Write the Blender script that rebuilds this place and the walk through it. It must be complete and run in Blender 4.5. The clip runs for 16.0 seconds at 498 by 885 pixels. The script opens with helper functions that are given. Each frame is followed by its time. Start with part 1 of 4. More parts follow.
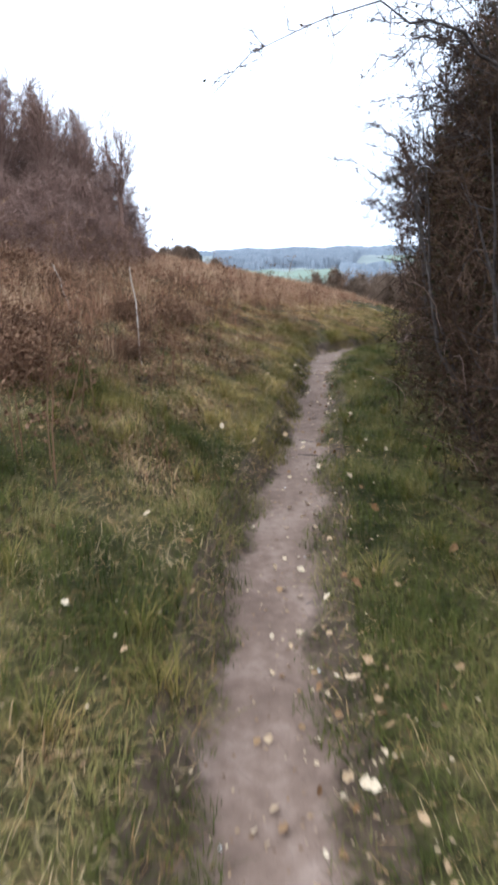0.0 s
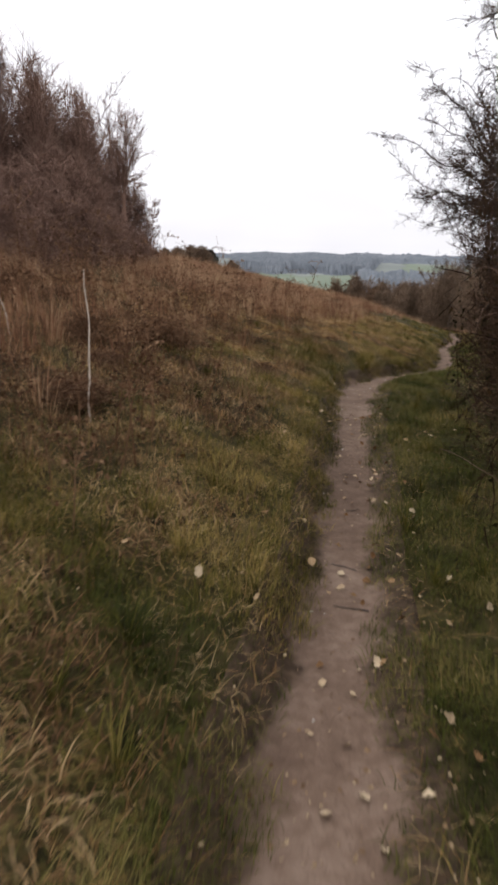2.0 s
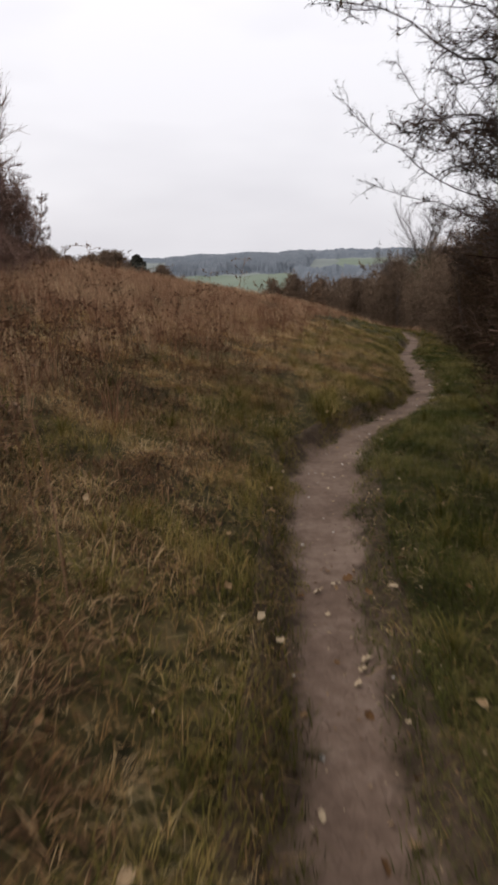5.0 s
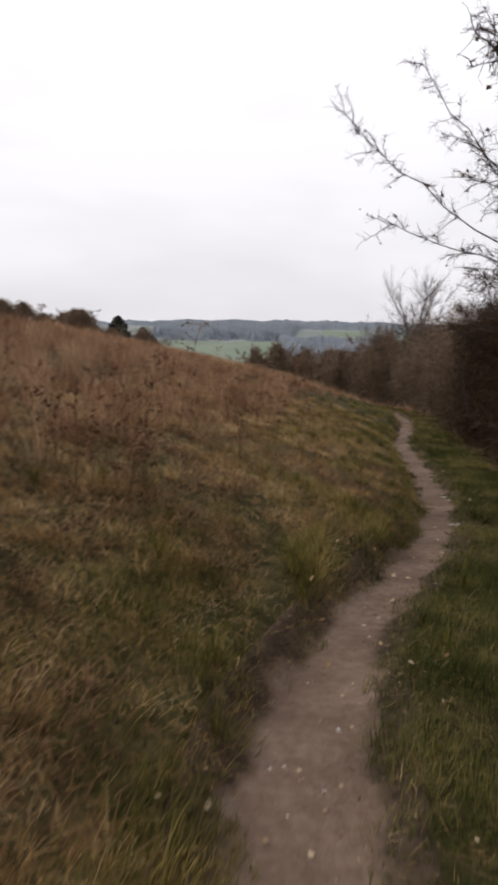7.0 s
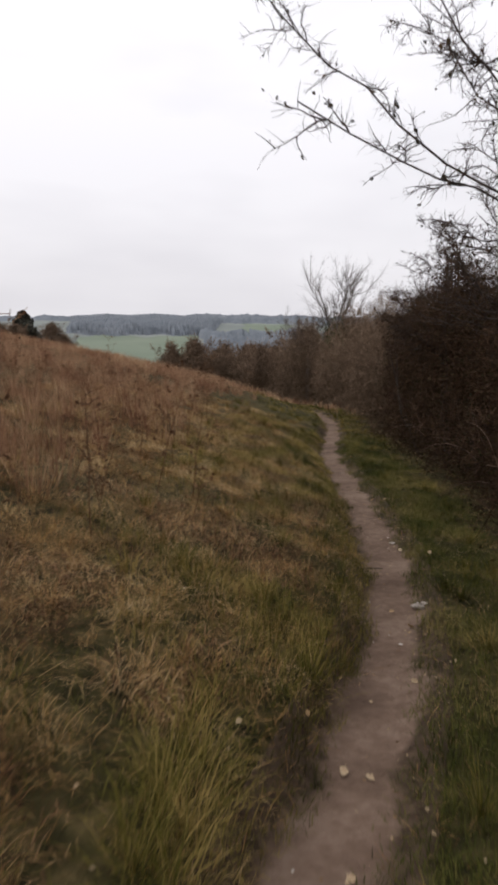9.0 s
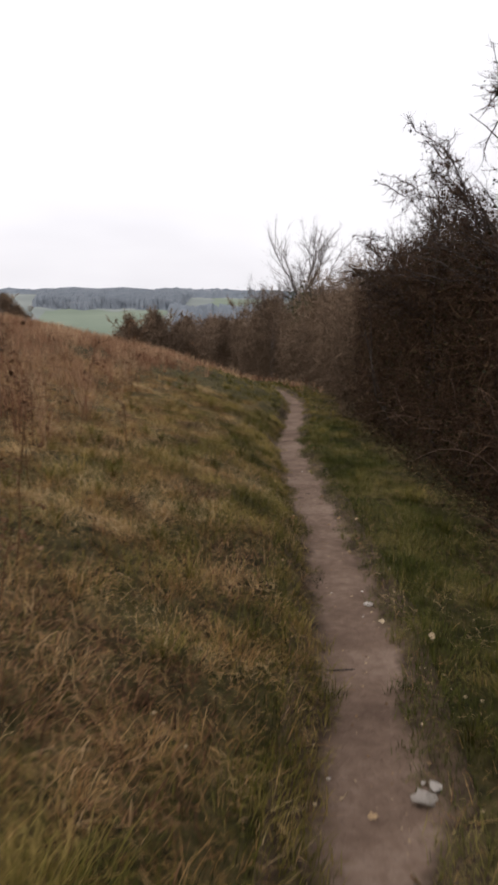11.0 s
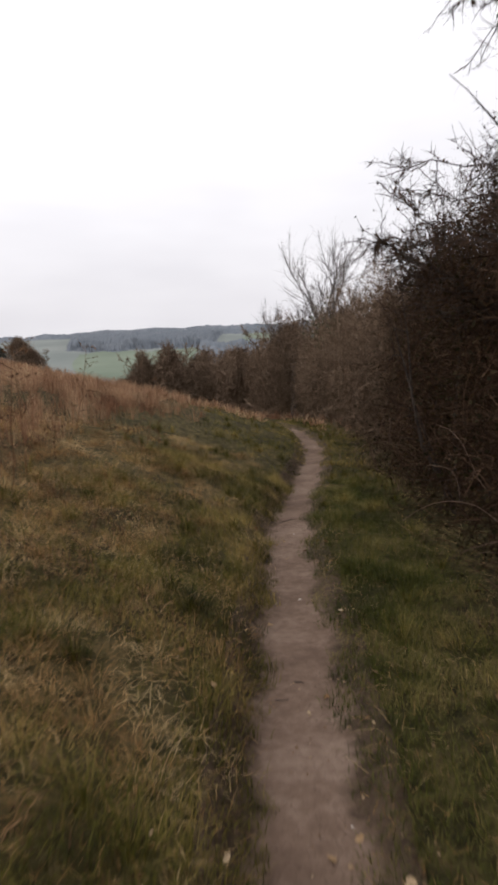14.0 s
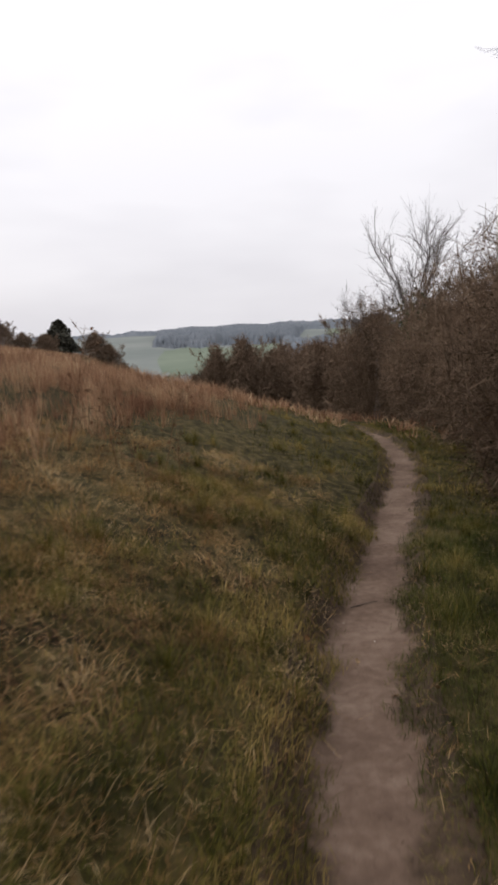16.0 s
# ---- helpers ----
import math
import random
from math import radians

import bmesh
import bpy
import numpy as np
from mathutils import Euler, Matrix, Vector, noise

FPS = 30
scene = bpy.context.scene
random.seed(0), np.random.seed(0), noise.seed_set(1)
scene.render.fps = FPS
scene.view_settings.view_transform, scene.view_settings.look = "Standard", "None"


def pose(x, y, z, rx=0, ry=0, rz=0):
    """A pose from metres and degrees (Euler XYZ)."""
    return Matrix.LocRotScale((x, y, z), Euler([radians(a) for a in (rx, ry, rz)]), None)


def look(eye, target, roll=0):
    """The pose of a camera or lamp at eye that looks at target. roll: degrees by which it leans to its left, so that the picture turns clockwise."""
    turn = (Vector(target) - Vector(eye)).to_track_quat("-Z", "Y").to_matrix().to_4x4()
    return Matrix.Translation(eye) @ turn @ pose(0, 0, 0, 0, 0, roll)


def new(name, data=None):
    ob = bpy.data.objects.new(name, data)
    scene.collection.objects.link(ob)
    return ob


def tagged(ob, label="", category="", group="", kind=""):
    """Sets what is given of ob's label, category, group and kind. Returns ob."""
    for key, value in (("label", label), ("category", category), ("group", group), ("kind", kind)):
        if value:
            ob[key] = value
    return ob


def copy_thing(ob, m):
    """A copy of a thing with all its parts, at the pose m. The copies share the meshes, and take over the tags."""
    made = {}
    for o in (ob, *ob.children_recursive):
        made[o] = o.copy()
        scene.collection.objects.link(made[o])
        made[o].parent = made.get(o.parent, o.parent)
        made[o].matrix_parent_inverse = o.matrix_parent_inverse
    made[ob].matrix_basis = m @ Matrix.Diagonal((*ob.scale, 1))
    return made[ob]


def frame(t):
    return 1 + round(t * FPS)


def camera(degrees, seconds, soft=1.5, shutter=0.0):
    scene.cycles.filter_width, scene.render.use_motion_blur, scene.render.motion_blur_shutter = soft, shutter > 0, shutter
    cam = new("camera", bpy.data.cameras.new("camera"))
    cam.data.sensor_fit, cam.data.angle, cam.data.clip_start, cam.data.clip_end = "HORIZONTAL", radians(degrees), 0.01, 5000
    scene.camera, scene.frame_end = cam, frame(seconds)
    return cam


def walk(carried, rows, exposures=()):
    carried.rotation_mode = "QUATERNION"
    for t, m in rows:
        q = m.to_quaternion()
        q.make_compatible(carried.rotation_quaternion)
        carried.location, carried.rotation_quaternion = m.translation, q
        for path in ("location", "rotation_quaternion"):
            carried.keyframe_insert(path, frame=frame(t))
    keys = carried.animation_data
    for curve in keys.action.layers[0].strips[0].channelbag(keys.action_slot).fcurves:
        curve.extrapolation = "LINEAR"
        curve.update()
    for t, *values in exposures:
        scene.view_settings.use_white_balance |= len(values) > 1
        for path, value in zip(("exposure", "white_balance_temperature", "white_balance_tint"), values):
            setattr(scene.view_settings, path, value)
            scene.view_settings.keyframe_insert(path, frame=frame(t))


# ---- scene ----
cam = camera(41.16, 16.0, soft=3.3, shutter=0.5)
PATH = [
    (0.0, pose(0.000, -0.000, 1.435, 74.05, 0.69, -0.40)),
    (0.5, pose(-0.004, 0.508, 1.451, 76.01, 1.87, -0.43)),
    (1.0, pose(0.002, 1.075, 1.443, 73.06, -0.64, 0.53)),
    (1.5, pose(-0.012, 1.672, 1.444, 74.26, 1.55, -1.70)),
    (2.0, pose(0.037, 2.265, 1.422, 74.31, -1.32, 1.12)),
    (2.5, pose(0.102, 2.836, 1.380, 78.06, 2.52, 1.74)),
    (3.0, pose(0.161, 3.380, 1.376, 79.79, 4.06, 1.10)),
    (3.5, pose(0.230, 4.017, 1.369, 76.96, 1.90, -1.40)),
    (4.0, pose(0.291, 4.606, 1.403, 73.96, 2.33, -6.10)),
    (6.5, pose(0.753, 7.811, 1.328, 78.23, 0.68, -0.97)),
    (7.0, pose(0.875, 8.382, 1.359, 79.96, -0.99, -5.38)),
    (7.5, pose(0.949, 8.901, 1.403, 78.19, 0.55, -8.96)),
    (8.0, pose(1.087, 9.448, 1.391, 78.93, -0.06, -10.85)),
    (10.5, pose(2.138, 12.045, 1.180, 79.66, -0.17, -13.73)),
    (11.0, pose(2.362, 12.567, 1.107, 77.47, -0.87, -14.61)),
    (11.5, pose(2.606, 13.004, 1.079, 79.01, -2.18, -13.48)),
    (12.0, pose(2.836, 13.470, 1.052, 78.23, -0.24, -13.78)),
    (12.5, pose(3.073, 13.982, 0.995, 76.61, -0.06, -10.37)),
    (13.0, pose(3.328, 14.533, 0.924, 78.35, -0.76, -10.57)),
    (13.5, pose(3.597, 15.129, 0.892, 80.17, 0.66, -8.07)),
    (14.0, pose(3.789, 15.758, 0.839, 80.36, 2.19, -12.03)),
    (14.5, pose(3.982, 16.385, 0.782, 78.34, 1.41, -8.89)),
    (15.0, pose(4.129, 17.008, 0.750, 77.23, 2.24, -8.52)),
    (15.5, pose(4.282, 17.617, 0.706, 79.56, 2.32, -4.81)),
    (16.0, pose(4.470, 18.194, 0.644, 80.30, 2.67, -4.94)),
]
# exposure rows follow the clip's camera, which opens bright and settles
EXPOSURES = [(0.0, 1.3, 5250, 9), (0.5, 0.62, 5850, 10), (1.0, 0.4, 6300, 12), (2.5, 0.35, 6350, 15), (3.0, 0.05, 6350, 15), (3.5, 0.05, 6350, 15), (4.0, 0.06, 6350, 15),
             (6.5, 0.0, 6400, 15), (7.0, 0.1, 6400, 15), (8.0, 0.05, 6400, 15), (10.5, 0.15, 6400, 15), (11.0, 0.28, 6400, 15), (11.5, 0.42, 6400, 15), (12.0, 0.4, 6400, 15), (12.5, 0.42, 6400, 15), (13.0, 0.0, 6400, 15), (13.5, 0.08, 6400, 15),
             (14.5, 0.15, 6400, 15), (15.0, 0.1, 6400, 15), (15.5, 0.14, 6400, 15), (16.0, 0.06, 6400, 15)]
walk(cam, PATH, EXPOSURES)

# ---- light: overcast sky ----
SUN_EL, SUN_AZ = 34.0, -60.0
world = bpy.data.worlds.new("overcast_sky")
scene.world = world
world.use_nodes = True
wt = world.node_tree
wt.nodes.clear()
w_out = wt.nodes.new("ShaderNodeOutputWorld")
w_bg = wt.nodes.new("ShaderNodeBackground")
w_sky = wt.nodes.new("ShaderNodeTexSky")
w_sky.sky_type = "NISHITA"
w_sky.sun_disc = False
w_sky.sun_elevation, w_sky.sun_rotation = radians(SUN_EL), radians(SUN_AZ)
w_sky.dust_density = 4.0
w_scale = wt.nodes.new("ShaderNodeVectorMath")
w_scale.operation = "SCALE"
w_scale.inputs["Scale"].default_value = 0.1
w_tc = wt.nodes.new("ShaderNodeTexCoord")
w_map = wt.nodes.new("ShaderNodeMapping")
w_map.inputs["Scale"].default_value = (1.0, 1.0, 3.2)
w_noise = wt.nodes.new("ShaderNodeTexNoise")
w_noise.inputs["Scale"].default_value = 2.3
w_noise.inputs["Detail"].default_value = 3.5
w_ramp = wt.nodes.new("ShaderNodeValToRGB")
w_ramp.color_ramp.elements[0].position = 0.36
w_ramp.color_ramp.elements[0].color = (0.94, 0.94, 0.95, 1)
w_ramp.color_ramp.elements[1].position = 0.58
w_ramp.color_ramp.elements[1].color = (1.05, 1.05, 1.05, 1)
w_mix = wt.nodes.new("ShaderNodeMix")
w_mix.data_type = "RGBA"
w_mix.inputs["Factor"].default_value = 0.93
wt.links.new(w_tc.outputs["Generated"], w_map.inputs["Vector"])
wt.links.new(w_map.outputs["Vector"], w_noise.inputs["Vector"])
wt.links.new(w_noise.outputs["Fac"], w_ramp.inputs["Fac"])
wt.links.new(w_sky.outputs["Color"], w_scale.inputs[0])
wt.links.new(w_scale.outputs["Vector"], w_mix.inputs[6])
wt.links.new(w_ramp.outputs["Color"], w_mix.inputs[7])
wt.links.new(w_mix.outputs[2], w_bg.inputs["Color"])
w_sep = wt.nodes.new("ShaderNodeSeparateXYZ")
w_up = wt.nodes.new("ShaderNodeMapRange")
w_up.inputs["From Min"].default_value, w_up.inputs["From Max"].default_value = 0.0, 1.0
w_up.inputs["To Min"].default_value, w_up.inputs["To Max"].default_value = 0.80, 1.36
wt.links.new(w_tc.outputs["Generated"], w_sep.inputs["Vector"])
wt.links.new(w_sep.outputs["Z"], w_up.inputs["Value"])
wt.links.new(w_up.outputs["Result"], w_bg.inputs["Strength"])
wt.links.new(w_bg.outputs["Background"], w_out.inputs["Surface"])

sun = new("sun", bpy.data.lights.new("sun", "SUN"))
sun.data.energy, sun.data.angle, sun.data.color = 0.6, radians(40), (1.0, 0.96, 0.9)
sun.matrix_world = look((0, 0, 50), (50 * math.sin(radians(SUN_AZ)) * -1, -50 * math.cos(radians(SUN_AZ)), 50 - 50 * math.tan(radians(SUN_EL))))


# ---- materials ----
def material(name, stops, scale=8.0, rough=0.9, island=0.0, rnd=0.0, bump=0.0, bump_scale=60.0, big=0.0, big_scale=0.6, spec=0.08, through_light=0.0, gain=1.0):
    """Noise-driven colour between stops, with a second, larger variation, per-blade or per-object variation and fine relief."""
    mat = bpy.data.materials.new(name)
    mat.use_nodes = True
    nt = mat.node_tree
    bsdf = nt.nodes["Principled BSDF"]
    bsdf.inputs["Roughness"].default_value = rough
    bsdf.inputs["Specular IOR Level"].default_value = spec
    tc = nt.nodes.new("ShaderNodeTexCoord")
    geo = nt.nodes.new("ShaderNodeNewGeometry")
    n1 = nt.nodes.new("ShaderNodeTexNoise")
    n1.inputs["Scale"].default_value, n1.inputs["Detail"].default_value = scale, 5.0
    nt.links.new(tc.outputs["Object"], n1.inputs["Vector"])
    value = n1.outputs["Fac"]
    if gain != 1.0:
        g = nt.nodes.new("ShaderNodeMath")
        g.operation = "MULTIPLY_ADD"
        nt.links.new(value, g.inputs[0])
        g.inputs[1].default_value, g.inputs[2].default_value = gain, 0.5 - 0.5 * gain
        value = g.outputs[0]
    def plus(a, b, k):
        m = nt.nodes.new("ShaderNodeMath")
        m.operation = "MULTIPLY_ADD"
        s = nt.nodes.new("ShaderNodeMath")
        s.operation = "SUBTRACT"
        s.inputs[1].default_value = 0.5
        nt.links.new(b, s.inputs[0])
        nt.links.new(s.outputs[0], m.inputs[0])
        m.inputs[1].default_value = k
        nt.links.new(a, m.inputs[2])
        return m.outputs[0]
    if big:
        n2 = nt.nodes.new("ShaderNodeTexNoise")
        n2.inputs["Scale"].default_value, n2.inputs["Detail"].default_value = big_scale, 3.0
        nt.links.new(tc.outputs["Object"], n2.inputs["Vector"])
        value = plus(value, n2.outputs["Fac"], big)
    if island:
        value = plus(value, geo.outputs["Random Per Island"], island)
    if rnd:
        oi = nt.nodes.new("ShaderNodeObjectInfo")
        value = plus(value, oi.outputs["Random"], rnd)
    ramp = nt.nodes.new("ShaderNodeValToRGB")
    els = ramp.color_ramp.elements
    while len(els) < len(stops):
        els.new(0.5)
    for el, (p, c) in zip(els, stops):
        el.position, el.color = p, (*c, 1)
    nt.links.new(value, ramp.inputs["Fac"])
    nt.links.new(ramp.outputs["Color"], bsdf.inputs["Base Color"])
    if bump:
        nb = nt.nodes.new("ShaderNodeTexNoise")
        nb.inputs["Scale"].default_value, nb.inputs["Detail"].default_value = bump_scale, 6.0
        nt.links.new(tc.outputs["Object"], nb.inputs["Vector"])
        bn = nt.nodes.new("ShaderNodeBump")
        bn.inputs["Strength"].default_value, bn.inputs["Distance"].default_value = bump, 0.02
        nt.links.new(nb.outputs["Fac"], bn.inputs["Height"])
        nt.links.new(bn.outputs["Normal"], bsdf.inputs["Normal"])
    if through_light:
        tr = nt.nodes.new("ShaderNodeBsdfTranslucent")
        mx = nt.nodes.new("ShaderNodeMixShader")
        mx.inputs[0].default_value = through_light
        nt.links.new(ramp.outputs["Color"], tr.inputs["Color"])
        nt.links.new(bsdf.outputs[0], mx.inputs[1])
        nt.links.new(tr.outputs[0], mx.inputs[2])
        nt.links.new(mx.outputs[0], nt.nodes["Material Output"].inputs["Surface"])
    return mat


M_SOIL = material("damp_soil_and_moss", [(0.2, (0.016, 0.0135, 0.006)), (0.5, (0.044, 0.037, 0.014)), (0.8, (0.095, 0.07, 0.03))], 9, 0.95, big=0.6, bump=0.9, bump_scale=40, gain=1.6)
def worn_path():
    """Pale trodden earth in the middle that breaks up into dark humus at the borders."""
    mat = material("trodden_earth", [(0.2, (0.082, 0.053, 0.037)), (0.5, (0.157, 0.106, 0.075)), (0.8, (0.255, 0.184, 0.138))], 18, 0.85, big=0.8, big_scale=2.2, bump=0.8, bump_scale=45, gain=0.5)
    nt = mat.node_tree
    bsdf = nt.nodes["Principled BSDF"]
    pale = bsdf.inputs["Base Color"].links[0].from_socket
    at = nt.nodes.new("ShaderNodeAttribute")
    at.attribute_name = "wear"
    tc = nt.nodes.new("ShaderNodeTexCoord")
    n = nt.nodes.new("ShaderNodeTexNoise")
    n.inputs["Scale"].default_value, n.inputs["Detail"].default_value = 16.0, 6.0
    nt.links.new(tc.outputs["Object"], n.inputs["Vector"])
    add = nt.nodes.new("ShaderNodeMath")
    add.operation = "ADD"
    nt.links.new(at.outputs["Fac"], add.inputs[0])
    nt.links.new(n.outputs["Fac"], add.inputs[1])
    fac = nt.nodes.new("ShaderNodeMapRange")
    fac.inputs["From Min"].default_value, fac.inputs["From Max"].default_value = 0.65, 1.35
    nt.links.new(add.outputs[0], fac.inputs["Value"])
    dark = nt.nodes.new("ShaderNodeValToRGB")
    dark.color_ramp.elements[0].position, dark.color_ramp.elements[0].color = 0.3, (0.04, 0.027, 0.018, 1)
    dark.color_ramp.elements[1].position, dark.color_ramp.elements[1].color = 0.75, (0.10, 0.068, 0.042, 1)
    nt.links.new(n.outputs["Fac"], dark.inputs["Fac"])
    mix = nt.nodes.new("ShaderNodeMix")
    mix.data_type = "RGBA"
    nt.links.new(fac.outputs["Result"], mix.inputs["Factor"])
    nt.links.new(dark.outputs["Color"], mix.inputs[6])
    nt.links.new(pale, mix.inputs[7])
    nt.links.new(mix.outputs[2], bsdf.inputs["Base Color"])
    return mat


M_PATH = worn_path()
M_VERGE = material("verge_grass", [(0.0, (0.018, 0.024, 0.004)), (0.35, (0.048, 0.056, 0.0085)), (0.65, (0.098, 0.096, 0.020)), (1.0, (0.24, 0.19, 0.065))], 2.0, 0.6, island=0.6, through_light=0.14, gain=2.2)
M_GREEN = material("green_grass", [(0.0, (0.014, 0.016, 0.003)), (0.35, (0.068, 0.066, 0.010)), (0.65, (0.150, 0.122, 0.026)), (1.0, (0.34, 0.24, 0.08))], 2.0, 0.6, island=0.6, through_light=0.14, gain=2.2)
M_HERB = material("dead_brown_herbage", [(0.0, (0.028, 0.014, 0.008)), (0.45, (0.105, 0.054, 0.026)), (0.75, (0.22, 0.125, 0.06)), (1.0, (0.40, 0.27, 0.14))], 2.0, 0.8, island=0.8, through_light=0.1, gain=2.0)
M_DRY = material("withered_grass", [(0.0, (0.055, 0.029, 0.011)), (0.35, (0.235, 0.127, 0.045)), (0.65, (0.38, 0.232, 0.092)), (1.0, (0.55, 0.40, 0.215))], 2.4, 0.75, island=0.7, through_light=0.16, gain=2.2)
M_RED = material("russet_dead_grass", [(0.05, (0.12, 0.056, 0.033)), (0.5, (0.315, 0.172, 0.10)), (0.95, (0.53, 0.37, 0.22))], 1.4, 0.8, island=0.6, through_light=0.25, gain=2.2)
M_WEED = material("dead_weed_stems", [(0.2, (0.055, 0.027, 0.014)), (0.5, (0.135, 0.072, 0.038)), (0.85, (0.27, 0.165, 0.095))], 3, 0.9, island=0.6, rnd=0.3)
M_PALE = material("bleached_stem", [(0.2, (0.32, 0.26, 0.20)), (0.8, (0.5, 0.43, 0.35))], 12, 0.8)
M_BARK = material("dark_bark", [(0.25, (0.035, 0.028, 0.024)), (0.6, (0.075, 0.06, 0.05)), (0.85, (0.12, 0.10, 0.08))], 14, 0.9, bump=0.6, bump_scale=50)
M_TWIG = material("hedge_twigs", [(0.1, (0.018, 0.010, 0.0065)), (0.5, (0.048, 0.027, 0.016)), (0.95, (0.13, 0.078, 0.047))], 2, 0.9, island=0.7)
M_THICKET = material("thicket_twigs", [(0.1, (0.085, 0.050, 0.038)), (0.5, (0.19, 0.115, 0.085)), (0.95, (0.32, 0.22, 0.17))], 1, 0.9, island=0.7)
M_HAZEL = material("hazel_twigs", [(0.1, (0.065, 0.044, 0.029)), (0.5, (0.165, 0.113, 0.074)), (0.95, (0.29, 0.21, 0.145))], 1, 0.9, island=0.7, rnd=0.3)
M_ASH = material("grey_bark", [(0.25, (0.10, 0.085, 0.075)), (0.85, (0.19, 0.165, 0.15))], 10, 0.9)
M_BUSH = material("crest_bush_twigs", [(0.1, (0.080, 0.054, 0.036)), (0.5, (0.165, 0.113, 0.076)), (0.95, (0.27, 0.195, 0.135))], 1, 0.9, island=0.7)
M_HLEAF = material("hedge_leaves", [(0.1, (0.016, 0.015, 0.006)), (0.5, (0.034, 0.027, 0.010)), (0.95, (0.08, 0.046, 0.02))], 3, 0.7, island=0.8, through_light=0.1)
M_IVY = material("ivy_leaves", [(0.2, (0.02, 0.035, 0.01)), (0.8, (0.05, 0.075, 0.02))], 3, 0.5, island=0.6)
M_CONE = material("dark_evergreen", [(0.2, (0.038, 0.038, 0.030)), (0.8, (0.09, 0.085, 0.065))], 3, 0.8, island=0.6)
M_CANE = material("bramble_cane", [(0.2, (0.07, 0.043, 0.030)), (0.8, (0.19, 0.125, 0.088))], 9, 0.8, rnd=0.6)
M_LEAF = material("fallen_leaf", [(0.1, (0.15, 0.075, 0.03)), (0.45, (0.33, 0.215, 0.11)), (0.9, (0.52, 0.41, 0.27))], 20, 0.75, rnd=1.0, bump=0.3, bump_scale=120)
M_LITTER = material("leaf_scraps", [(0.1, (0.09, 0.05, 0.025)), (0.5, (0.22, 0.14, 0.075)), (0.9, (0.40, 0.30, 0.18))], 20, 0.8, island=0.9)
M_STONE = material("chalky_stone", [(0.2, (0.36, 0.31, 0.26)), (0.8, (0.66, 0.60, 0.53))], 30, 0.9, rnd=0.5, bump=0.6, bump_scale=120)
# distance haze is painted into the next three base colours, greyed and blued
M_HAZY_FIELD = material("hazy_far_green_field", [(0.3, (0.135, 0.165, 0.120)), (0.6, (0.165, 0.197, 0.145)), (0.8, (0.195, 0.22, 0.165))], 0.012, 0.95, big=0.4, big_scale=0.05)
M_HAZY_PASTURE = material("hazy_far_pasture", [(0.3, (0.16, 0.18, 0.165)), (0.7, (0.215, 0.23, 0.21))], 0.008, 0.95, big=0.4, big_scale=0.05)
M_HAZY_WOOD = material("hazy_far_winter_wood", [(0.25, (0.115, 0.132, 0.15)), (0.55, (0.15, 0.168, 0.186)), (0.8, (0.185, 0.20, 0.213))], 0.05, 0.95, big=0.5, big_scale=0.012)
M_PLASTER = material("white_render", [(0.2, (0.7, 0.7, 0.68)), (0.8, (0.82, 0.82, 0.8))], 1, 0.8)
M_SLATE = material("slate_roof", [(0.2, (0.12, 0.12, 0.14)), (0.8, (0.2, 0.19, 0.2))], 1, 0.8)
M_PANE = material("dark_window_glass", [(0.2, (0.02, 0.02, 0.025)), (0.8, (0.04, 0.04, 0.045))], 1, 0.15, spec=0.5)

# ---- the lie of the land ----
PATH_X = [(-6, -0.05), (-3, 0.0), (0, 0.03), (1.2, 0.04), (2.1, 0.06), (3.0, 0.14), (4.3, 0.32), (5.7, 0.555), (6.8, 0.72), (8.2, 0.90), (9.9, 1.17), (10.6, 1.34), (11.1, 1.53), (11.7, 1.79),
          (12.2, 2.12), (12.9, 2.56), (13.8, 3.05), (14.6, 3.40), (15.6, 3.76), (17.1, 4.18), (19.2, 4.74), (21.2, 5.22), (22.6, 5.68), (23.6, 6.07), (24.8, 6.52), (26.2, 7.02), (27.6, 7.47), (29.2, 7.82), (31, 8.02), (33, 8.0), (36, 7.7)]
PATH_Z = [(-6, 0.02), (-2, 0.007), (3, -0.04), (6, -0.085), (9, -0.08), (11, -0.16), (13, -0.36), (15, -0.56), (17, -0.70), (19, -0.85), (22, -1.07), (26, -1.36), (34, -1.72), (45, -2.25), (67, -3.2), (110, -5.0)]
_px, _pz = np.array(PATH_X), np.array(PATH_Z)


def smooth(a, lo, hi):
    k = np.clip((np.asarray(a, float) - lo) / (hi - lo), 0, 1)
    return k * k * (3 - 2 * k)


def path_x(y):
    y = np.asarray(y, float)
    return sum(np.interp(y + o, _px[:, 0], _px[:, 1]) for o in (-0.35, -0.12, 0.12, 0.35)) / 4


def path_z(y):
    y = np.asarray(y, float)
    return sum(np.interp(y + o, _pz[:, 0], _pz[:, 1]) for o in (-1.4, -0.7, 0, 0.7, 1.4)) / 5


def path_half(y):
    y = np.asarray(y, float)
    return 0.178 + 0.012 * np.sin(y * 2.1) + 0.010 * np.sin(y * 5.3 + 1) - 0.028 * smooth(y, 3.8, 5.2) * (1 - smooth(y, 8.2, 9.6)) + 0.06 * np.exp(-((y - 10.5) / 0.6) ** 2) - 0.015 * smooth(y, 20, 30)


def side_track(x, y):
    """1 on the worn short cut that leaves the path at its bend."""
    return np.exp(-((x - 1.30 - 0.06 * (y - 11)) / 0.15) ** 2) * smooth(y, 10.4, 10.9) * (1 - smooth(y, 12.2, 13.6))


